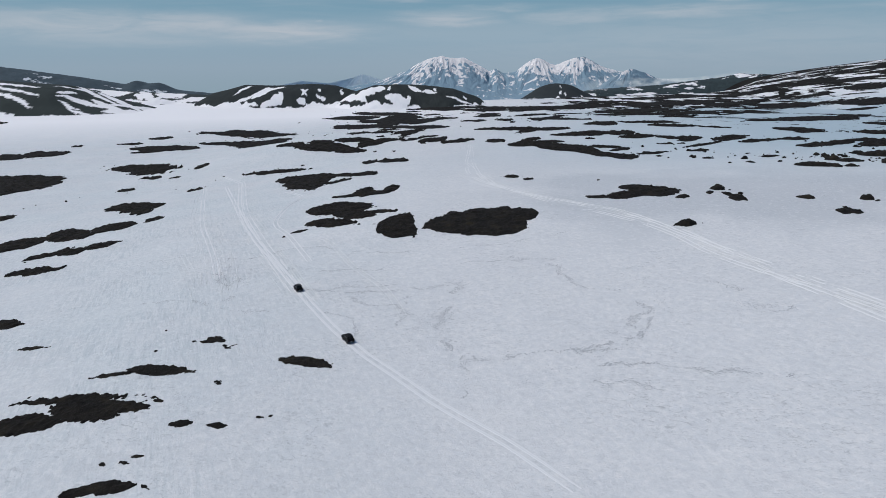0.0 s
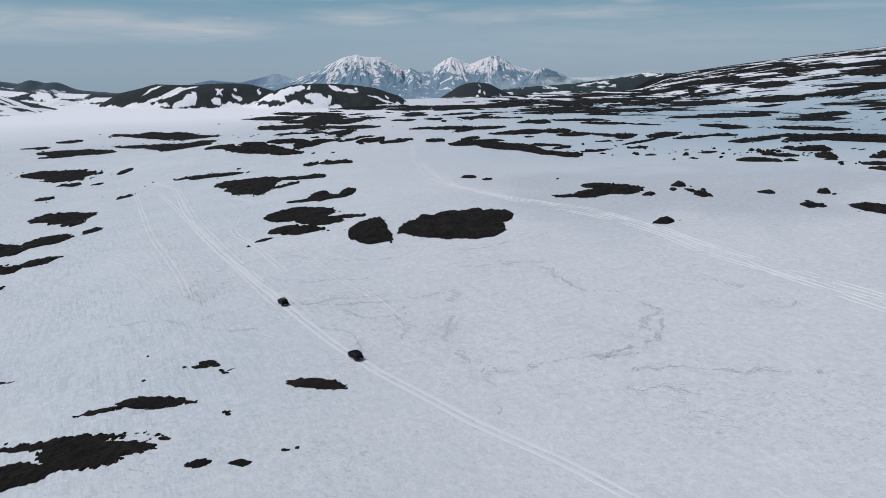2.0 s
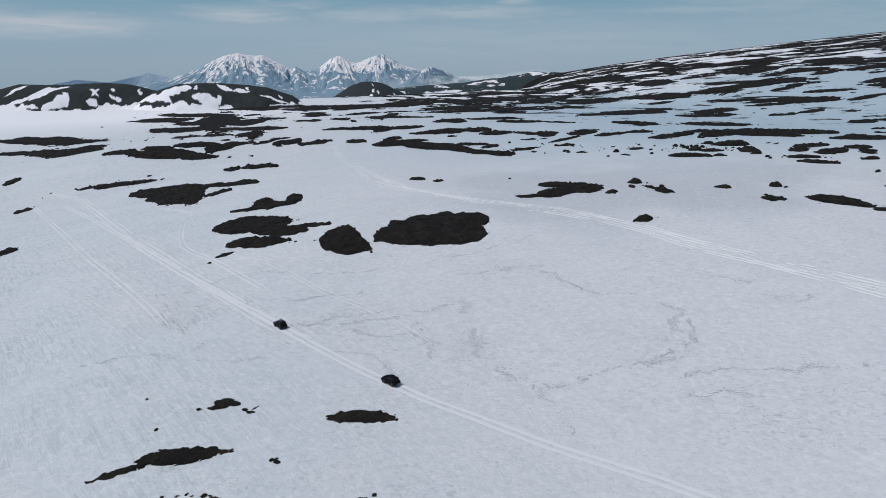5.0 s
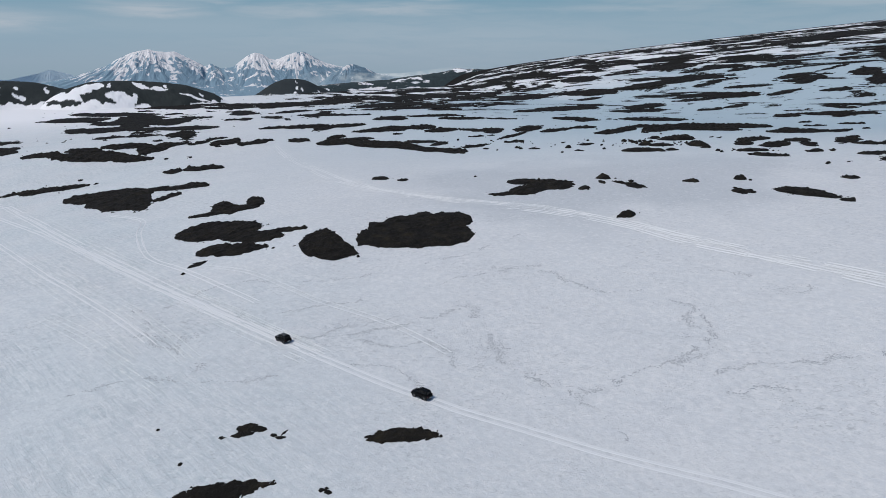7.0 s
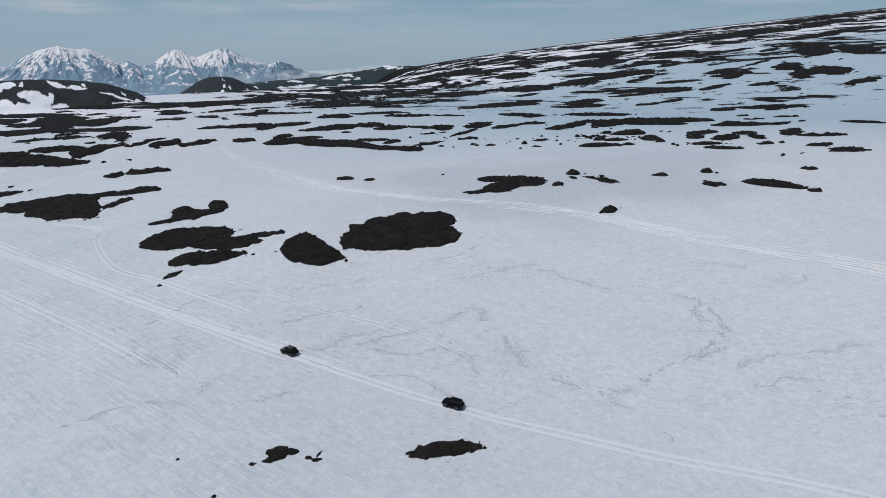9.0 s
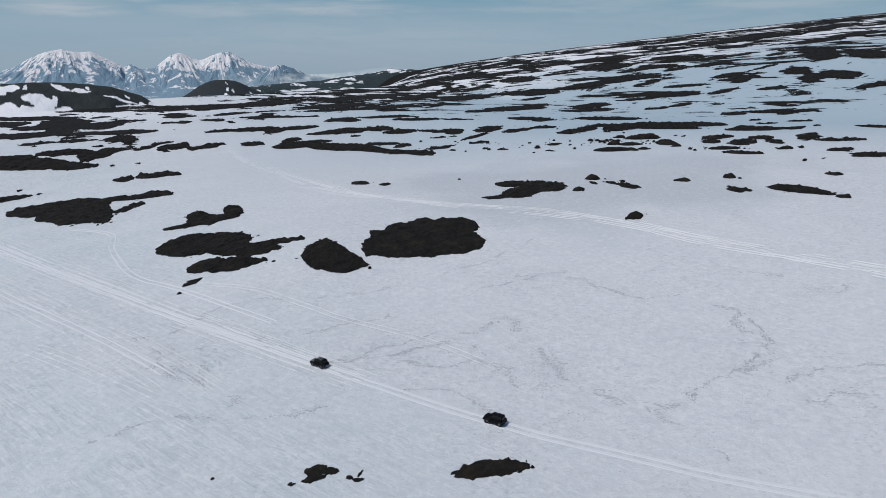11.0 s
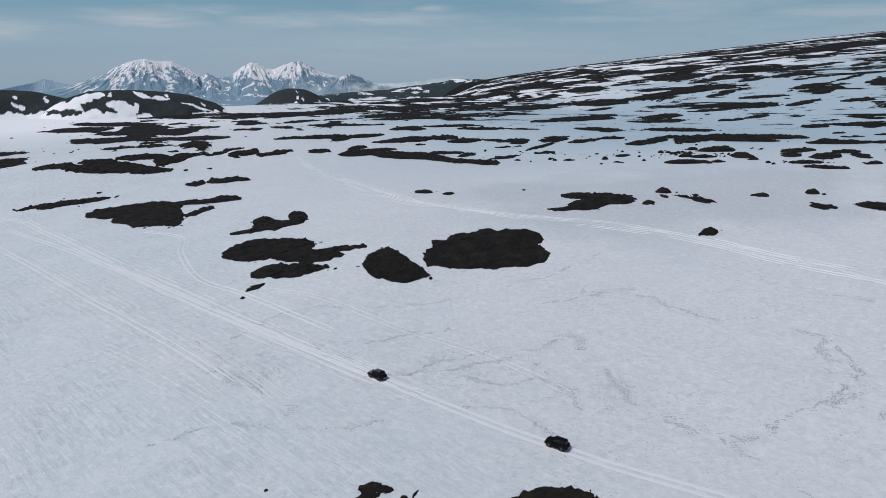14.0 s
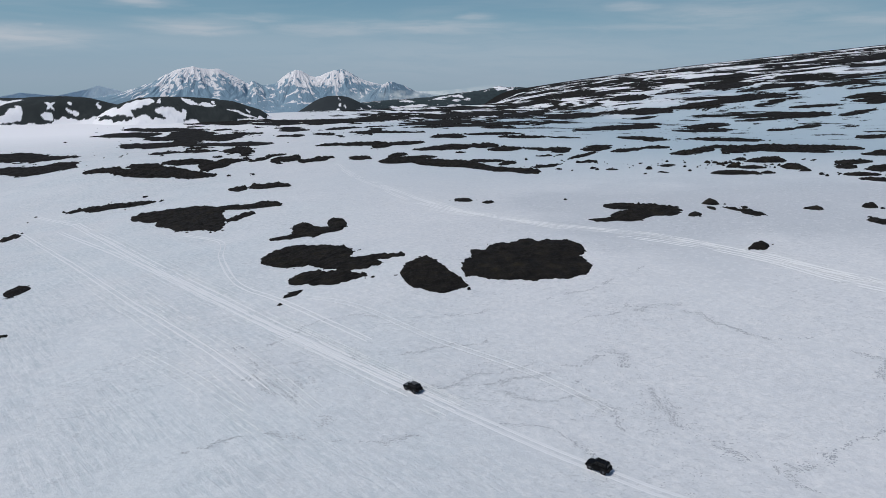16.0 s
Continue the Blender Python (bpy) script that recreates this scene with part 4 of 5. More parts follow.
# ---- sky over the rim: haze and thin cloud ----
def sky_material():
    m, n, l, b = material("haze_and_cloud")
    n.remove(b)
    geo, sep = n.new("ShaderNodeNewGeometry"), n.new("ShaderNodeSeparateXYZ")
    l.new(geo.outputs["Position"], sep.inputs[0])
    up = math_node(n, l, "DIVIDE", math_node(n, l, "ADD", sep.outputs["Z"], 300.0), 1200.0)
    air = ramp_node(n, l, up, SKY_STOPS)
    veil = n.new("ShaderNodeAttribute")
    veil.attribute_name = "cloud"
    wisp = noise_node(n, l, place_nodes(n, l, (1 / 420, 1 / 420, 1 / 60)), 1.0, 6, 0.6, 0.8)
    thin = math_node(n, l, "MULTIPLY", veil.outputs["Fac"], ramp_node(n, l, wisp, [(0.30, 0.5), (0.58, 1.0)]))
    broad = noise_node(n, l, place_nodes(n, l, (1 / 1600, 1 / 1600, 1 / 190)), 1.0, 5, 0.55, 0.6)
    band = ramp_node(n, l, up, [(0.36, 0.0), (0.48, 0.22), (0.62, 0.22), (0.80, 0.1)])
    cover = math_node(n, l, "MAXIMUM", thin, math_node(n, l, "MULTIPLY", band, ramp_node(n, l, broad, [(0.42, 0.0), (0.66, 1.0)])))
    glow = n.new("ShaderNodeEmission")
    l.new(mix_node(n, l, cover, air, (0.475, 0.515, 0.57)), glow.inputs["Color"])
    clear, both = n.new("ShaderNodeBsdfTransparent"), n.new("ShaderNodeMixShader")
    l.new(ramp_node(n, l, up, [(0.80, 0.0), (1.0, 1.0)]), both.inputs["Fac"])
    l.new(glow.outputs[0], both.inputs[1])
    l.new(clear.outputs[0], both.inputs[2])
    l.new(both.outputs[0], n["Material Output"].inputs["Surface"])
    return m


SKY_STOPS = [(0.10, (0.245, 0.335, 0.40)), (0.30, (0.28, 0.37, 0.455)), (0.45, (0.255, 0.372, 0.468)), (0.62, (0.18, 0.325, 0.43)), (0.85, (0.135, 0.265, 0.38))]
# thin clouds: bearing, height over the horizon, length and thickness in degrees, and density
CLOUDS = [
    (-28.8, 3.8, 11.0, 0.5, 0.6), (-27.5, 3.0, 18.0, 1.7, 0.75), (-20.0, 3.2, 13.0, 1.3, 0.8), (-12.8, 2.7, 15.4, 1.3, 0.85), (-24.0, 2.1, 22.0, 0.9, 0.4), (-9.6, 3.5, 1.2, 0.35, 0.5),
    (0.4, 3.6, 8.6, 1.2, 0.7), (4.6, 4.5, 7.0, 0.5, 0.5), (9.8, 3.7, 9.0, 0.9, 0.6), (17.5, 4.0, 20.0, 0.9, 0.6), (22.1, 4.8, 3.2, 0.5, 0.5),
    (-3.1, 5.3, 5.0, 0.5, 0.8), (34.4, 5.5, 5.0, 0.8, 0.55), (42.3, 4.9, 16.0, 1.6, 0.5), (37.9, 4.0, 24.0, 0.6, 0.4), (53.0, 4.2, 14.0, 1.1, 0.5), (22.0, 2.2, 46.0, 3.6, 0.3), (48.0, 3.4, 40.0, 3.0, 0.25)
]
bearings = np.concatenate([np.arange(-60, 80, 0.25), np.arange(80, 301, 4.0)])
turn, rise = np.meshgrid(np.radians(bearings), np.concatenate([np.linspace(-350, 50, 6), np.linspace(70, 640, 96), np.linspace(680, 900, 4)]))
dome = mesh_grid("backdrop", 4780 * np.sin(turn), 4780 * np.cos(turn), rise, sky_material())
bear, high = np.degrees(turn), np.degrees(np.arctan2(rise - 62, 4780))
wave_b, wave_h = bear + 1.2 * rough_field(bear, high * 5, 3.0, 71, 4), high + 0.22 * rough_field(bear * 0.5, high * 4, 1.0, 72, 4)
veil = np.zeros(bear.shape)
for b, h, long, deep, dense in CLOUDS:
    veil = np.maximum(veil, dense * np.exp(-((2.0 * (wave_b - b) / long) ** 2) - (1.6 * (wave_h - h) / deep) ** 2))
dome.attributes.new("cloud", "FLOAT", "POINT").data.foreach_set("value", veil.ravel())
tagged(new("backdrop", dome), "pale blue hazy sky with thin streaks of cloud", "sky", kind="structure")


def glowing_mist_material():
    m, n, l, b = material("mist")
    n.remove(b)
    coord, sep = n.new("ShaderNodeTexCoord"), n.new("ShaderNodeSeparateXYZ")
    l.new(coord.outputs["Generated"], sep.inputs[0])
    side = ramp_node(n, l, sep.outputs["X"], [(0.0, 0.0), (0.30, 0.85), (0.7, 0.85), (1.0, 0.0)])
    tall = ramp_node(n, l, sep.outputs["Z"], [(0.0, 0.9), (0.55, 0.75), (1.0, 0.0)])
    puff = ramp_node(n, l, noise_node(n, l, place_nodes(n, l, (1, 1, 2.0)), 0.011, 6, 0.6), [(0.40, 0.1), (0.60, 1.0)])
    # the mist gives off its own light, standing in for sun on it
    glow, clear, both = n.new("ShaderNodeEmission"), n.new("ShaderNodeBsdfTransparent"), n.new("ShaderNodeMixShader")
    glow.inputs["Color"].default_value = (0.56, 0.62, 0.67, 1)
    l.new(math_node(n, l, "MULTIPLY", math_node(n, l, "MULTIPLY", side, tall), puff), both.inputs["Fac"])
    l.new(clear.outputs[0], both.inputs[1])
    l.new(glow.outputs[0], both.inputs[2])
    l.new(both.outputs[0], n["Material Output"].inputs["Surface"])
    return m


u, v = np.meshgrid(np.linspace(0, 1, 60), np.linspace(0, 1, 12))
bank = mesh_grid("mist_bank", 700 + 1500 * u, 3900 + 90 * np.sin(u * 7) * v + 60 * v, -90 + (70 + 60 * u) * v + 14 * np.sin(u * 11) * v, glowing_mist_material())
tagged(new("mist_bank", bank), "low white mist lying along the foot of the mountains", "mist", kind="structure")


# ---- tyre tracks pressed into the snow ----
PACKED, pn, pl, pb = material("packed_snow", 0.5)
pl.new(mix_node(pn, pl, noise_node(pn, pl, place_nodes(pn, pl), 1.2, 5, 0.6), (0.645, 0.662, 0.675), (0.725, 0.735, 0.745)), pb.inputs["Base Color"])


def smooth_line(points, gap):
    """Evenly spaced places along a soft curve through the points."""
    p = np.array([points[0], *points, points[-1]], float)
    out = []
    for k in range(1, len(p) - 2):
        a, b, c, d = p[k - 1 : k + 3]
        n = max(2, int(np.hypot(*(c - b)) / gap))
        t = (np.arange(n) / n)[:, None]
        out.append(0.5 * (2 * b + (c - a) * t + (2 * a - 5 * b + 4 * c - d) * t**2 + (3 * b - a - 3 * c + d) * t**3))
    return np.concatenate(out + [p[-1:]])


def ribbon(name, line, offset, profile, mat, fade=None, lift=0.02):
    """A mesh laid on the snow along a line; profile: places across it and their heights."""
    ahead = np.gradient(line, axis=0)
    side = np.stack([-ahead[:, 1], ahead[:, 0]], -1) / np.linalg.norm(ahead, axis=1)[:, None]
    across = np.array([q[0] for q in profile])[None]
    up = np.array([q[1] for q in profile])[None]
    if fade is not None:
        across, up = across * fade[:, None], np.where(fade[:, None] > 0.25, up, -0.3)
    x = line[:, :1] + side[:, :1] * (offset + across)
    y = line[:, 1:] + side[:, 1:] * (offset + across)
    z = surface(x, y) + up + lift
    return mesh_grid(name, x, y, z, mat)


def tyre_track(points, width=1.0, gauge=1.55, lip=0.10, weave=0.15, steady=0.15, seed=0, mat=None, label="pair of pale tyre ruts pressed into the snow"):
    line = smooth_line(points, 0.8)
    s = np.arange(len(line)) * 0.8
    wobble = weave * rough_field(s, s * 0 + seed * 9.1, 14.0, seed, 3)
    line = line + np.stack([wobble, wobble * 0.4], -1)
    thing = tagged(new("tyre_track"), label, "track", "tyre tracks in the snow")
    for hand in (-1, 1):
        ends = np.minimum(1, np.minimum(s / 12, (s[-1] - s) / 30))
        fade = (steady + (1 - steady) * (1.6 * rough_field(s, s * 0 + hand, 9.0, seed + 3, 4) + 0.5).clip(0, 1)) * ends
        rut = [(-0.34 * width, -0.06), (-0.24 * width, lip), (-0.13 * width, 0.01), (0.13 * width, 0.01), (0.24 * width, 0.7 * lip), (0.34 * width, -0.06)]
        ob = new("rut", ribbon("rut", line, hand * gauge / 2, rut, mat or SNOW, fade))
        ob.parent = thing


main = [(20.8, 84.4), (10.8, 99.5), (-0.7, 112.8), (-9.7, 125.0), (-18.6, 137.2), (-32.3, 161.0), (-56.1, 211.0), (-82.7, 271.2), (-138.8, 425.8)]
cross = [(21.8, 542.0), (15.6, 428.1), (14.0, 348.0), (26.9, 298.2), (47.8, 261.3), (65.2, 232.6), (74.4, 200.8), (86.0, 168.2), (98.6, 134.1), (105.6, 109.9)]
cross2 = [(23.5, 540.8), (18.7, 415.7), (19.9, 333.7), (29.4, 292.6), (49.1, 255.4), (68.1, 220.7), (77.8, 192.2), (82.6, 165.4), (92.2, 130.5), (97.9, 106.7)]
cross3 = [(14.1, 409.6), (23.5, 314.9), (44.7, 255.9), (65.6, 217.6), (76.0, 179.4), (87.8, 152.1), (96.0, 132.6), (105.6, 109.9)]
thin = [(-53.7, 241.4), (-39.2, 223.9), (-28.0, 196.8), (-15.4, 173.2), (-8.1, 149.8)]
side = [(-158.3, 480.3), (-136.9, 443.0), (-127.8, 419.5), (-92.3, 300.6), (-71.5, 244.6), (-56.1, 208.7), (-42.5, 178.1), (-33.0, 158.5)]
west = [(-160.6, 445.7), (-149.2, 416.1), (-121.8, 335.2), (-102.4, 279.0), (-90.8, 249.2), (-77.6, 218.3), (-67.3, 191.0), (-61.1, 169.5)]
loop = [(-83.8, 350.2), (-68.4, 320.3), (-69.1, 293.9), (-67.5, 266.9), (-64.4, 253.3), (-56.4, 237.7), (-46.5, 214.0), (-39.2, 196.0)]
bend = [(-93.4, 223.1), (-81.8, 201.3), (-70.9, 176.7), (-63.0, 158.0)]


def beside(line, dx, dy, close=0.0):
    """The same way some metres aside; close: how far it draws in towards its end."""
    n = len(line) - 1
    return [(x + dx * (1 - close * k / n), y + dy * (1 - close * k / n)) for k, (x, y) in enumerate(line)]


tyre_track(main, 1.25, seed=1, lip=0.05, steady=0.85, mat=PACKED)
tyre_track(side, 1.2, seed=3, mat=PACKED, steady=0.4)
tyre_track(beside(side, 2.3, 1.0, 0.2), 1.0, seed=2, mat=PACKED)
tyre_track(beside(side, -2.6, -1.2, 0.4), 1.0, seed=4, weave=0.4)
tyre_track(beside(side, 4.6, 2.0, 0.3), 0.7, seed=5, weave=0.4)
tyre_track(west, 1.1, seed=6, mat=PACKED, steady=0.3)
tyre_track(beside(west, 2.5, 1.2, 0.2), 0.9, seed=7, weave=0.3)
tyre_track(beside(west, -3.6, -1.5, 0.1), 0.6, seed=25, weave=0.5)
tyre_track(cross, 0.9, seed=8, mat=PACKED, weave=0.5)
tyre_track(cross2, 0.9, seed=9, mat=PACKED, weave=0.5)
tyre_track(cross3, 0.7, seed=10, mat=PACKED, weave=0.6)
tyre_track(beside(cross2, 3.6, 1.0, 0.5), 0.6, seed=11)
tyre_track(beside(cross, -4.5, -1.0, 0.6), 0.6, seed=12)
tyre_track(loop, 1.0, seed=13, mat=PACKED, steady=0.5)
tyre_track(thin, 0.7, seed=16, steady=0.3)
tyre_track(bend, 0.7, seed=17)
tyre_track(beside(bend, 2.6, 1.1), 0.6, seed=18)
tyre_track(beside(side, 6.8, 2.9, 0.5), 0.6, seed=19, weave=0.5)
tyre_track(beside(west, 5.2, 2.3, 0.1), 0.6, seed=20, weave=0.5)

# ---- dirty melt cracks that wander over the snow ----
GRIT, kn, kl, kb = material("grit", 0.9)
kl.new(mix_node(kn, kl, noise_node(kn, kl, place_nodes(kn, kl), 1.6, 5, 0.7), (0.23, 0.25, 0.27), (0.46, 0.48, 0.50)), kb.inputs["Base Color"])


grit_verts, grit_faces = [], []


def melt_crack(points, width=0.3, seed=0, spread=0.34):
    """Many short dashes of grit strewn along a wandering line."""
    rng = random.Random(seed)
    line = smooth_line(points, 0.055)
    s = np.arange(len(line)) * 0.055
    ahead = np.gradient(line, axis=0)
    ahead = ahead / np.linalg.norm(ahead, axis=1)[:, None]
    side = np.stack([-ahead[:, 1], ahead[:, 0]], -1)
    line = line + side * (3.0 * rough_field(s, s * 0 + seed * 5.3, 5.5, seed, 5))[:, None]
    dense = rough_field(s, s * 0 + seed, 4.0, seed + 2, 4)
    for k in range(len(line)):
        if rng.random() > 1.5 * dense[k] + 0.45:
            continue
        c = line[k] + side[k] * rng.gauss(0, spread * (0.6 + 4.0 * max(0.0, dense[k]) ** 1.3) * (0.5 + width))
        a = math.atan2(ahead[k, 1], ahead[k, 0]) + rng.gauss(0, 0.4)
        long, wide = rng.uniform(0.15, 0.6), rng.uniform(0.25, 0.6) * (0.15 + 0.6 * width)
        d, e = np.array((math.cos(a), math.sin(a))), np.array((-math.sin(a), math.cos(a)))
        ring = [c - d * long / 2, c - e * wide / 2 - d * long * 0.1, c + d * long / 2, c + e * wide / 2 + d * long * 0.1]
        base = len(grit_verts)
        grit_verts.extend([(p[0], p[1], 0.02) for p in ring] + [(c[0], c[1], 0.035)])
        grit_faces.extend([(base + q, base + (q + 1) % 4, base + 4) for q in range(4)])


def grit_field(x, y, length, width, turn, count, seed):
    """Grit strewn in clots over a soft-edged oval."""
    rng = random.Random(seed)
    ca, sa = math.cos(radians(turn)), math.sin(radians(turn))
    for _ in range(count):
        u, v = rng.gauss(0, length / 4), rng.gauss(0, width / 4)
        px, py = x + u * ca - v * sa, y + u * sa + v * ca
        if float(rough_field(np.float64(px), np.float64(py), 4.0, seed, 4)) < rng.uniform(0.18, 0.38):
            continue
        a, long, wide = rng.gauss(radians(turn), 0.9), rng.uniform(0.12, 0.42), rng.uniform(0.09, 0.25)
        dx, dy = math.cos(a), math.sin(a)
        base = len(grit_verts)
        ring = [(px - dx * long / 2, py - dy * long / 2), (px + dy * wide / 2, py - dx * wide / 2), (px + dx * long / 2, py + dy * long / 2), (px - dy * wide / 2, py + dx * wide / 2)]
        grit_verts.extend([(q[0], q[1], 0.02) for q in ring] + [(px, py, 0.035)])
        grit_faces.extend([(base + q, base + (q + 1) % 4, base + 4) for q in range(4)])


melt_crack([(-42.4, 177.5), (-32.5, 176.2), (-22.7, 173.9), (-14.7, 173.5), (-6.0, 174.3), (1.2, 175.9)], 0.45, 1)
melt_crack([(0.9, 176.9), (3.9, 173.5), (0.5, 169.1), (3.7, 168.3)], 0.7, 2)
melt_crack([(3.0, 163.6), (2.2, 156.1), (2.0, 151.8)], 0.4, 3)
melt_crack([(-54.5, 218.1), (-44.2, 217.8), (-34.1, 213.5), (-19.7, 207.8), (-11.0, 204.8)], 0.35, 4)
melt_crack([(-37.4, 193.2), (-29.2, 192.1), (-23.5, 192.3), (-17.8, 191.8)], 0.4, 5)
melt_crack([(-69.2, 212.0), (-63.2, 210.6), (-51.7, 217.4)], 0.35, 6)
melt_crack([(20.4, 194.6), (30.6, 184.7), (33.7, 175.9), (36.5, 167.7), (44.5, 160.5)], 0.5, 7)
melt_crack([(47.7, 154.1), (47.3, 149.1), (43.6, 143.8), (42.9, 139.0), (42.4, 134.9), (36.0, 132.6), (27.6, 131.4)], 0.7, 8)
melt_crack([(36.7, 133.3), (26.2, 131.4), (19.5, 131.5), (13.3, 131.2)], 0.6, 9)
melt_crack([(30.7, 125.5), (39.5, 122.9), (46.8, 120.2), (55.2, 117.1), (65.1, 114.2)], 0.45, 10)
melt_crack([(70.7, 146.4), (71.8, 141.8), (78.8, 141.5)], 0.5, 11)
melt_crack([(-9.1, 168.1), (-9.1, 155.7), (-9.2, 147.5), (-1.4, 145.4)], 0.5, 12)
melt_crack([(-59.5, 198.6), (-50.3, 198.6), (-48.0, 194.2)], 0.35, 13)
melt_crack([(-1.3, 190.7), (11.9, 191.4), (24.0, 191.9), (32.7, 188.6)], 0.35, 14)
melt_crack([(63.3, 164.6), (69.1, 159.8), (72.0, 153.5)], 0.35, 15)
melt_crack([(5.3, 205.9), (16.7, 207.1), (27.2, 208.8), (40.7, 214.0)], 0.4, 16)
melt_crack([(-81.5, 171.1), (-70.0, 173.3), (-56.2, 163.8), (-43.7, 160.8)], 0.35, 17)
melt_crack([(-38.2, 176.5), (-25.7, 176.7), (-13.3, 178.8)], 0.35, 18)
melt_crack([(3.4, 132.5), (5.2, 121.4), (2.8, 115.2)], 0.35, 19)
melt_crack([(28.8, 118.0), (35.4, 116.5), (39.7, 111.8)], 0.4, 20)
melt_crack([(-24.6, 169.2), (-18.9, 163.3), (-11.8, 161.5), (-5.4, 152.6)], 0.45, 21)
melt_crack([(-29.9, 159.6), (-22.5, 153.3), (-21.8, 142.9)], 0.4, 22)
melt_crack([(1.0, 160.0), (-0.8, 146.5), (2.9, 139.7)], 0.5, 23)
melt_crack([(-0.6, 140.5), (4.3, 134.6), (8.9, 129.1)], 0.5, 24)
melt_crack([(-68.9, 196.4), (-63.4, 188.1), (-58.8, 182.2)], 0.5, 25)
melt_crack([(-67.0, 188.4), (-61.0, 190.2), (-56.4, 184.2)], 0.5, 26)
melt_crack([(-72.4, 213.6), (-63.8, 189.8), (-54.9, 189.9)], 0.45, 27)
melt_crack([(-68.6, 194.3), (-63.1, 181.4), (-58.0, 170.8)], 0.45, 28)
melt_crack([(49.8, 151.6), (48.2, 143.5), (42.9, 135.8)], 0.6, 29)
grit_field(2.0, 170.8, 18.8, 10.5, 69, 660, 60)
grit_field(41.4, 139.2, 23.5, 12.4, 42, 1188, 61)
grit_field(24.5, 128.3, 35.2, 9.1, -8, 1188, 62)
grit_field(-6.5, 154.2, 32.1, 22.0, -52, 1848, 63)
grit_field(32.0, 176.8, 43.0, 10.3, -49, 660, 64)
grit_field(73.7, 143.5, 17.0, 9.6, -36, 396, 65)
grit_field(-16.2, 134.9, 35.6, 14.9, -45, 924, 66)
grit_field(29.0, 117.1, 41.8, 15.6, -16, 1188, 67)
grit_field(-61.2, 190.8, 29.0, 11.7, -55, 660, 68)
grit_field(-28.4, 176.9, 33.2, 12.9, -16, 792, 69)
grit_field(-64.6, 195.7, 38.2, 13.7, -64, 1056, 70)
grit_field(47.8, 145.0, 26.7, 13.0, 55, 792, 71)
grit_field(-23.0, 170.5, 53.7, 22.2, -64, 1188, 72)
grit_field(-24.8, 172.0, 43.3, 26.7, 24, 660, 73)
grit_field(5.2, 135.2, 23.3, 12.0, -55, 528, 74)

grit_places = np.array(grit_verts)
grit_places[:, 2] += surface(grit_places[:, 0], grit_places[:, 1])
grit_mesh = bpy.data.meshes.new("grit")
grit_mesh.from_pydata(grit_places.tolist(), [], grit_faces)
grit_mesh.materials.append(GRIT)
tagged(new("grit", grit_mesh), "thin broken lines of grey grit along melt cracks in the snow", "grit", kind="stuff")


# ---- loose stones on the plain before the slope ----
def strew_stones(places, seed):
    """Angular dark stones, strewn thickest in the middle of each stretch: its x, y, reach and count."""
    rng, bm = random.Random(seed), bmesh.new()
    for cx, cy, reach, count in places:
        for _ in range(count):
            x, y = cx + rng.gauss(0, reach), cy + rng.gauss(0, reach)
            size = rng.uniform(0.25, 0.6) + max(0.0, rng.gauss(0, 0.5))
            got = bmesh.ops.create_icosphere(bm, subdivisions=1, radius=1.0)["verts"]
            a, wide, tall = rng.uniform(0, 6.3), rng.uniform(0.8, 1.7), rng.uniform(0.6, 1.1)
            z = float(surface(x, y))
            for q in got:
                k = rng.uniform(0.75, 1.25) * size
                u, v = q.co.x * wide * k, q.co.y * k
                q.co = Vector((x + u * math.cos(a) - v * math.sin(a), y + u * math.sin(a) + v * math.cos(a), z + 0.15 * size + q.co.z * tall * k))
    me = bpy.data.meshes.new("stones")
    bm.to_mesh(me)
    bm.free()
    me.materials.append(ROCK)
    tagged(new("stones", me), "scattered small dark stones lying on the snow", "stones", kind="stuff")


strew_stones([(221, 379, 7, 12), (214, 372, 4, 7), (219, 340, 6, 12), (226, 346, 4, 6), (193, 402, 8, 9), (163, 390, 9, 5), (209, 300, 6, 7), (195, 371, 6, 8), (220, 282, 6, 5), (175, 419, 10, 7), (255, 330, 9, 6), (112, 262, 4, 3), (250, 420, 20, 14), (150, 470, 25, 10), (-218, 430, 22, 7), (-150, 480, 18, 5)], 5)


# ---- off-road cars ----
PAINT, *_r = material("black_paint", 0.5, 0.0, (0.003, 0.003, 0.0035))
_r[-1].inputs["Specular IOR Level"].default_value = 0.12
RUBBER, *_r = material("tyre_rubber", 0.9, 0.0, (0.005, 0.005, 0.005))
TRIM, *_r = material("dark_plastic", 0.75, 0.0, (0.004, 0.004, 0.0045))
STEEL, *_r = material("grey_alloy", 0.5, 0.6, (0.10, 0.10, 0.105))
GLASS, *_r = material("dark_glass", 0.08, 0.0, (0.004, 0.005, 0.006))
_r[-1].inputs["Specular IOR Level"].default_value = 0.25
LAMP, *_r = material("clear_lamp", 0.12, 0.0, (0.75, 0.77, 0.78))
RED, *_r = material("red_lamp", 0.2, 0.0, (0.05, 0.006, 0.006))
GREY, *_r = material("grey_bonnet_paint", 0.5, 0.0, (0.09, 0.095, 0.10))
CANVAS, *_r = material("grey_canvas", 0.9, 0.0, (0.06, 0.062, 0.065))


def part(name, bm, mat, parent, label=""):
    me = bpy.data.meshes.new(name)
    bm.to_mesh(me)
    bm.free()
    me.materials.append(mat)
    ob = new(name, me)
    ob.parent = parent
    if label:
        tagged(ob, label)
    return ob


SHORT, SMALL = 0.78, 0.88   # a compact model: its length, and its width and height


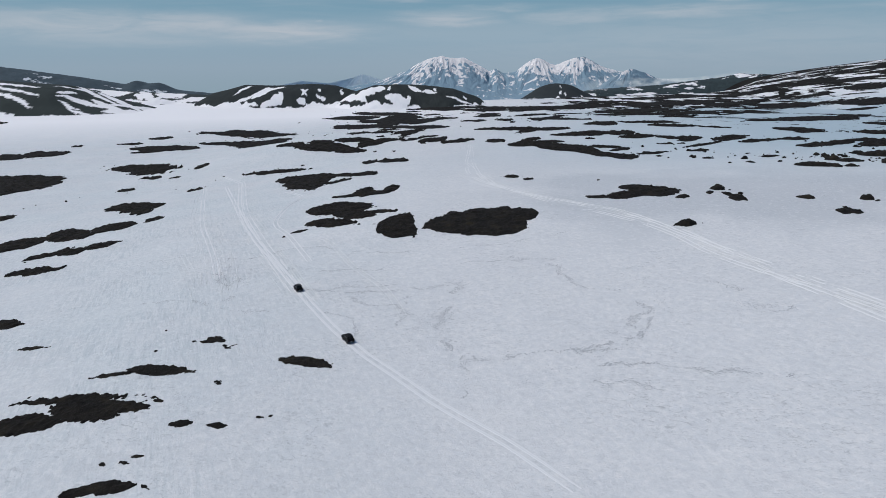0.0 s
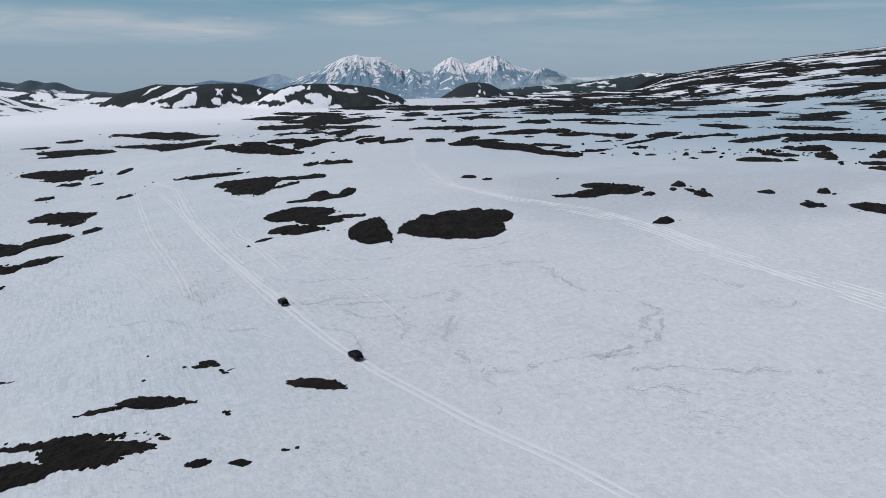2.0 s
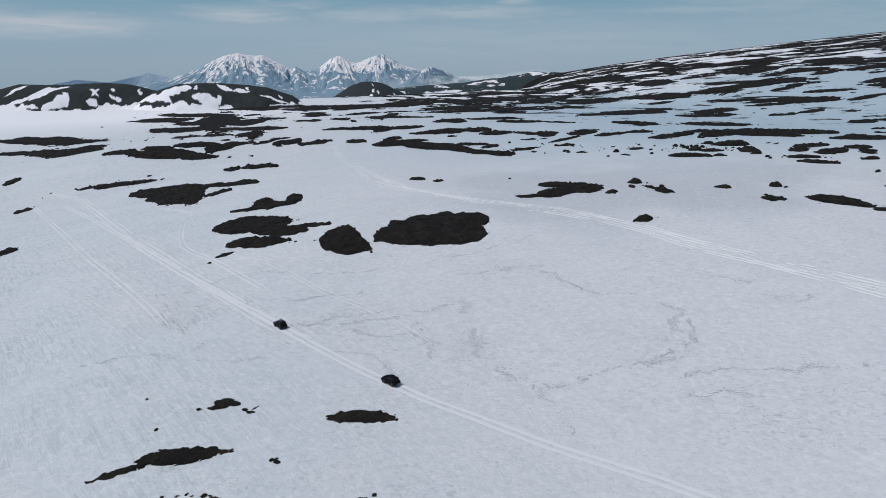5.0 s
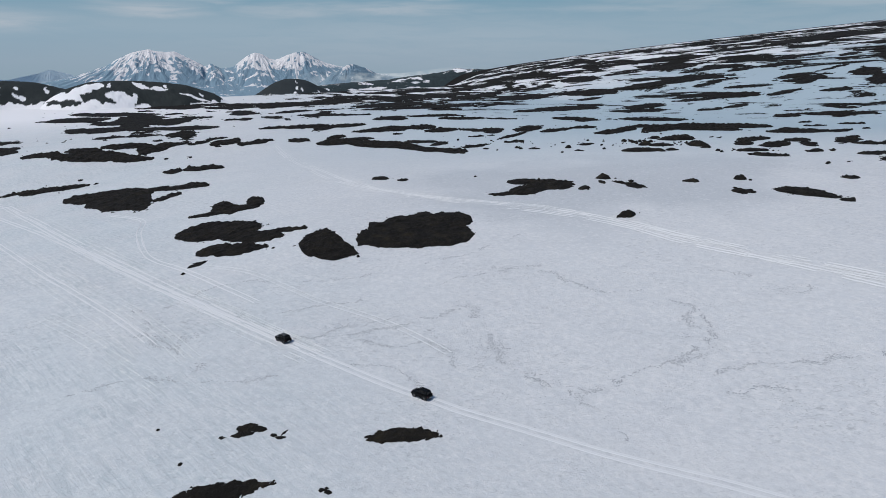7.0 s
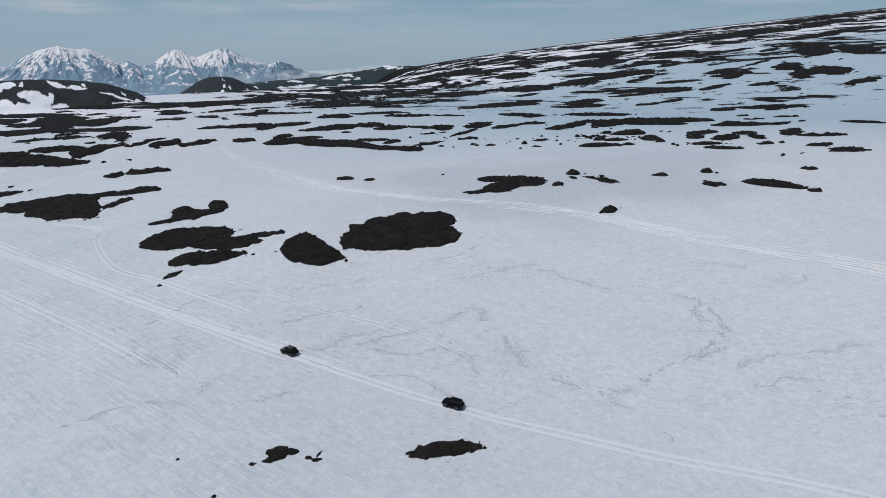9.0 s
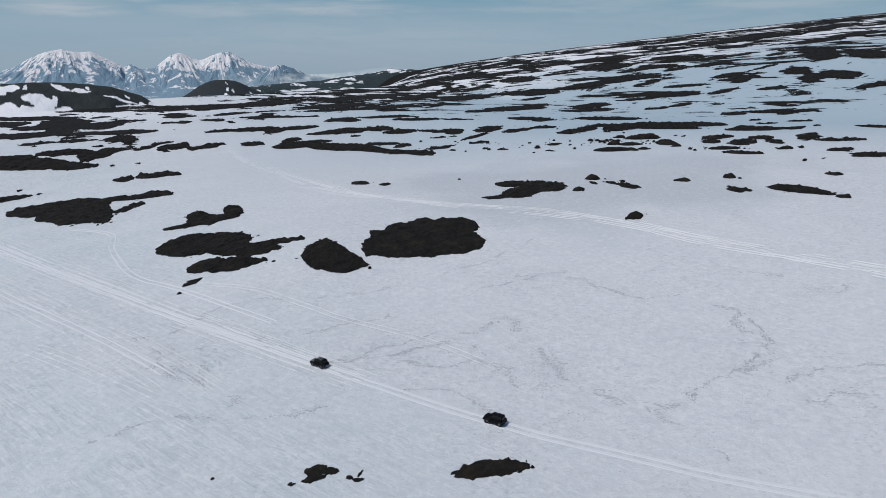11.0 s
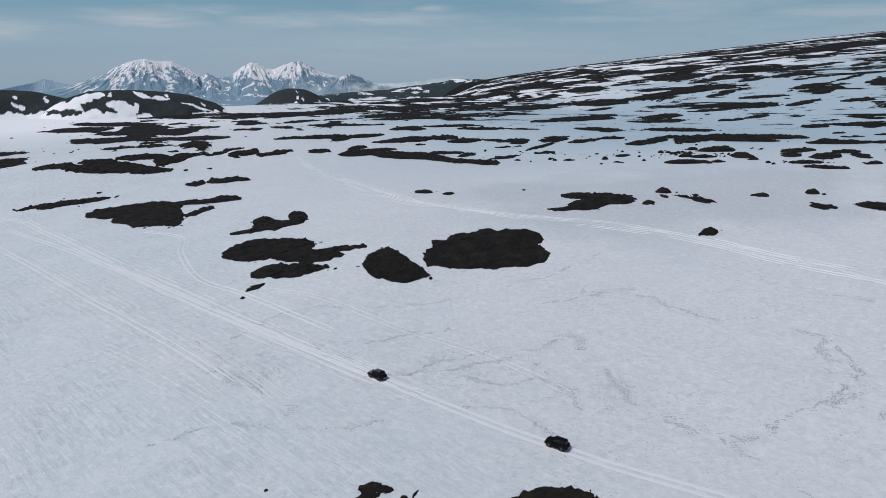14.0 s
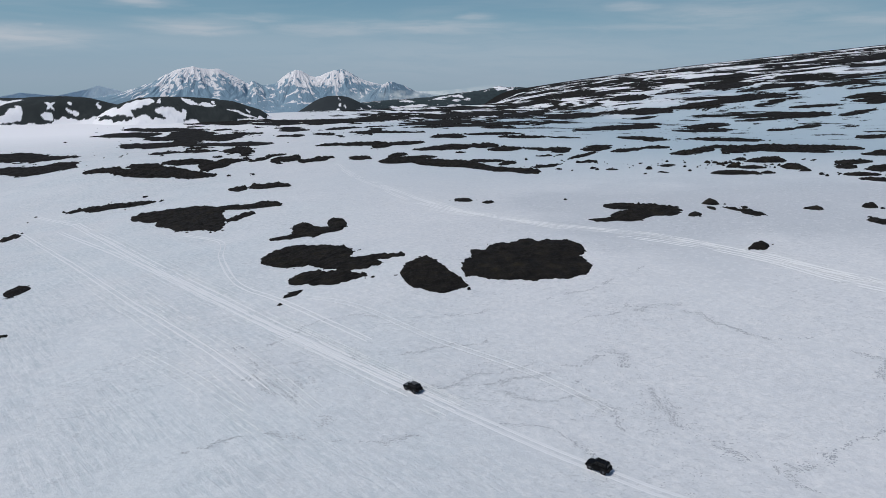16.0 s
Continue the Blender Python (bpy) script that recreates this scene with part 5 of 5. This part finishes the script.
def box(x, y, z, sx, sy, sz, bevel=0.04, top=(1.0, 1.0), shift=0.0, seg=2):
    """A bevelled box round (x, y, z); top: how far its upper face is drawn in; shift: how far it leans along y."""
    bm = bmesh.new()
    bmesh.ops.create_cube(bm, size=1.0)
    for v in bm.verts:
        up = v.co.z > 0
        v.co = Vector((v.co.x * sx * (top[0] if up else 1), v.co.y * sy * (top[1] if up else 1) + (shift if up else 0), v.co.z * sz))
    if bevel:
        bmesh.ops.bevel(bm, geom=bm.edges[:], offset=bevel, segments=seg, affect="EDGES", profile=0.6)
    bmesh.ops.translate(bm, verts=bm.verts[:], vec=(x, y, z))
    bmesh.ops.scale(bm, verts=bm.verts[:], vec=(SMALL, SHORT, SMALL))
    return bm


def drum(x, y, z, radius, width, inner=0.0, seg=28):
    """A wheel-shaped ring or disc, its axle along x, with rounded shoulders."""
    x, y, z, radius, width, inner = x * SMALL, y * SHORT, z * SMALL, radius * SMALL, width * SMALL, inner * SMALL
    bm = bmesh.new()
    prof = [(inner, -0.5), (radius * 0.90, -0.5), (radius, -0.34), (radius, 0.34), (radius * 0.90, 0.5), (inner, 0.5)]
    rings = []
    for k in range(seg):
        a = 2 * math.pi * k / seg
        rings.append([bm.verts.new((x + w * width, y + r * math.cos(a), z + r * math.sin(a))) for r, w in prof])
    for k in range(seg):
        a, b = rings[k], rings[(k + 1) % seg]
        for i in range(len(prof) - 1):
            if (a[i].co - b[i].co).length > 1e-6 or (a[i + 1].co - b[i + 1].co).length > 1e-6:
                bm.faces.new((a[i], a[i + 1], b[i + 1], b[i]))
        if inner > 0:
            bm.faces.new((a[-1], a[0], b[0], b[-1]))
    bmesh.ops.remove_doubles(bm, verts=bm.verts[:], dist=1e-4)
    bmesh.ops.recalc_face_normals(bm, faces=bm.faces[:])
    return bm


def arched_body(length, width, low, high, wheels, arch):
    """The lower body as a side outline with wheel arches cut up into it, given width."""
    half, pts = length / 2, []
    pts.append((-half + 0.06, low + 0.18))
    for wy in wheels:
        pts.append((wy - arch, low))
        for k in range(1, 8):
            a = math.pi * (1 - k / 8)
            pts.append((wy + arch * math.cos(a), low + arch * 0.95 * math.sin(a)))
        pts.append((wy + arch, low))
    pts += [(half - 0.05, low + 0.16), (half, low + 0.42), (half - 0.06, high - 0.10), (half - 0.55, high), (0.4, high + 0.03), (-half + 0.1, high + 0.02), (-half, high - 0.2)]
    bm = bmesh.new()
    sides = [[bm.verts.new((sx * width / 2 * (0.97 if z > high - 0.15 else 1.0), y, z)) for y, z in pts] for sx in (-1, 1)]
    bm.faces.new(sides[0])
    bm.faces.new(sides[1][::-1])
    for k in range(len(pts)):
        j = (k + 1) % len(pts)
        bm.faces.new((sides[0][k], sides[0][j], sides[1][j], sides[1][k]))
    bmesh.ops.recalc_face_normals(bm, faces=bm.faces[:])
    bmesh.ops.triangulate(bm, faces=[f for f in bm.faces if len(f.verts) > 4])
    bmesh.ops.scale(bm, verts=bm.verts[:], vec=(SMALL, SHORT, SMALL))
    return bm


def offroad_car(x, y, heading, label, laden):
    """A tall five-door off-road car; +y is its front before it is turned."""
    car = tagged(new("offroad_car"), label, "car", "cars driving over the snow")
    body = part("body", arched_body(4.75, 1.92, 0.50, 1.14, (-1.42, 1.42), 0.56), PAINT, car)
    cabin = part("cabin", box(0, -0.50, 1.46, 1.82, 3.34, 0.72, 0.24, (0.80, 0.74), -0.20, 5), PAINT, car)
    part("bonnet", box(0, 1.62, 1.17, 1.70, 1.25, 0.10, 0.04, (0.96, 0.95)), GREY if laden else PAINT, car, "grey bonnet" if laden else "")
    part("windscreen", box(0, 0.99, 1.53, 1.52, 0.06, 0.52, 0.015, (0.90, 1.0), -0.24), GLASS, car, "dark glass windscreen")
    part("rear_window", box(0, -2.08, 1.56, 1.40, 0.05, 0.42, 0.015, (0.90, 1.0), 0.10), GLASS, car)
    for hand in (-1, 1):
        for wy, wl in ((0.34, 0.86), (-0.62, 0.90), (-1.52, 0.66)):
            part("side_window", box(hand * 0.845, wy, 1.57, 0.04, wl, 0.42, 0.012, (1.0, 0.90), -0.03), GLASS, car)
        for wy in (0.34, -0.64):
            part("door", box(hand * 0.955, wy, 0.92, 0.03, 0.92, 0.52, 0.012), PAINT, car)
            part("door_handle", box(hand * 0.985, wy - 0.30, 1.06, 0.03, 0.16, 0.03, 0.008), TRIM, car)
        part("mirror", box(hand * 1.06, 0.92, 1.26, 0.20, 0.12, 0.18, 0.03), TRIM, car)
        part("headlight", box(hand * 0.68, 2.33, 0.98, 0.34, 0.10, 0.20, 0.03), LAMP, car, "clear headlight")
        part("tail_light", box(hand * 0.83, -2.37, 1.02, 0.16, 0.06, 0.34, 0.02), RED, car, "red tail light")
        part("side_step", box(hand * 0.98, 0, 0.48, 0.16, 1.75, 0.06, 0.02), STEEL if laden else TRIM, car, "pale metal side step" if laden else "")
        part("roof_rail", box(hand * 0.58, -0.70, 1.835, 0.05, 1.9, 0.05, 0.015), TRIM, car)
        for wy in (-1.42, 1.42):
            wheel = part("wheel", drum(hand * 0.82, wy, 0.46, 0.29, 0.24), TRIM, car)
            part("tyre", drum(hand * 0.82, wy, 0.46, 0.46, 0.32, 0.27), RUBBER, wheel)
            part("rim", drum(hand * 0.97, wy, 0.46, 0.24, 0.03, 0.05, 20), STEEL, wheel, "grey alloy rim")
            part("wheel_flare", drum(hand * 0.95, wy, 0.48, 0.58, 0.10, 0.50, 26), TRIM, car)
    for ry in (0.10, -0.65, -1.40):
        part("cross_bar", box(0, ry, 1.85, 1.18, 0.06, 0.04, 0.012), TRIM, car)
    part("front_bumper", box(0, 2.42, 0.66, 1.80, 0.22, 0.26, 0.06), TRIM, car)
    part("rear_bumper", box(0, -2.42, 0.64, 1.80, 0.20, 0.22, 0.06), TRIM, car)
    part("grille", box(0, 2.38, 0.98, 0.90, 0.06, 0.22, 0.015), TRIM, car)
    part("number_plate", box(0, -2.53, 0.66, 0.50, 0.02, 0.11, 0.004), LAMP, car, "white number plate")
    if laden:
        part("snorkel", box(0.93, 0.98, 1.55, 0.07, 0.08, 0.85, 0.02), TRIM, car)
        part("roof_bag", box(-0.1, -1.05, 1.99, 1.00, 0.95, 0.22, 0.08, (0.9, 0.9)), CANVAS, car, "grey canvas roof bag")
        part("roof_box", box(0.05, -0.05, 1.97, 0.95, 0.7, 0.18, 0.05, (0.94, 0.94)), GREY, car, "pale grey roof box")
        part("light_bar", box(0, 0.42, 1.95, 1.10, 0.10, 0.10, 0.03), LAMP, car, "clear roof light bar")
    dx, dy = -math.sin(radians(heading)), math.cos(radians(heading))
    nose, tail = float(surface(x + 1.4 * dx, y + 1.4 * dy)), float(surface(x - 1.4 * dx, y - 1.4 * dy))
    left, right = float(surface(x - 0.8 * dy, y + 0.8 * dx)), float(surface(x + 0.8 * dy, y - 0.8 * dx))
    tip, lean = math.degrees(math.atan2(nose - tail, 2.8)), math.degrees(math.atan2(left - right, 1.6))
    car.matrix_world = Matrix.Translation((x, y, (nose + tail) / 2 + 0.03)) @ pose(0, 0, 0, 0, 0, heading) @ pose(0, 0, 0, tip, lean, 0)
    return car


offroad_car(-21.60, 141.60, 31.0, "black off-road car driving along a rut in the snow", False)
offroad_car(-40.10, 176.60, 26.0, "black off-road car with a grey bonnet and loaded roof", True)
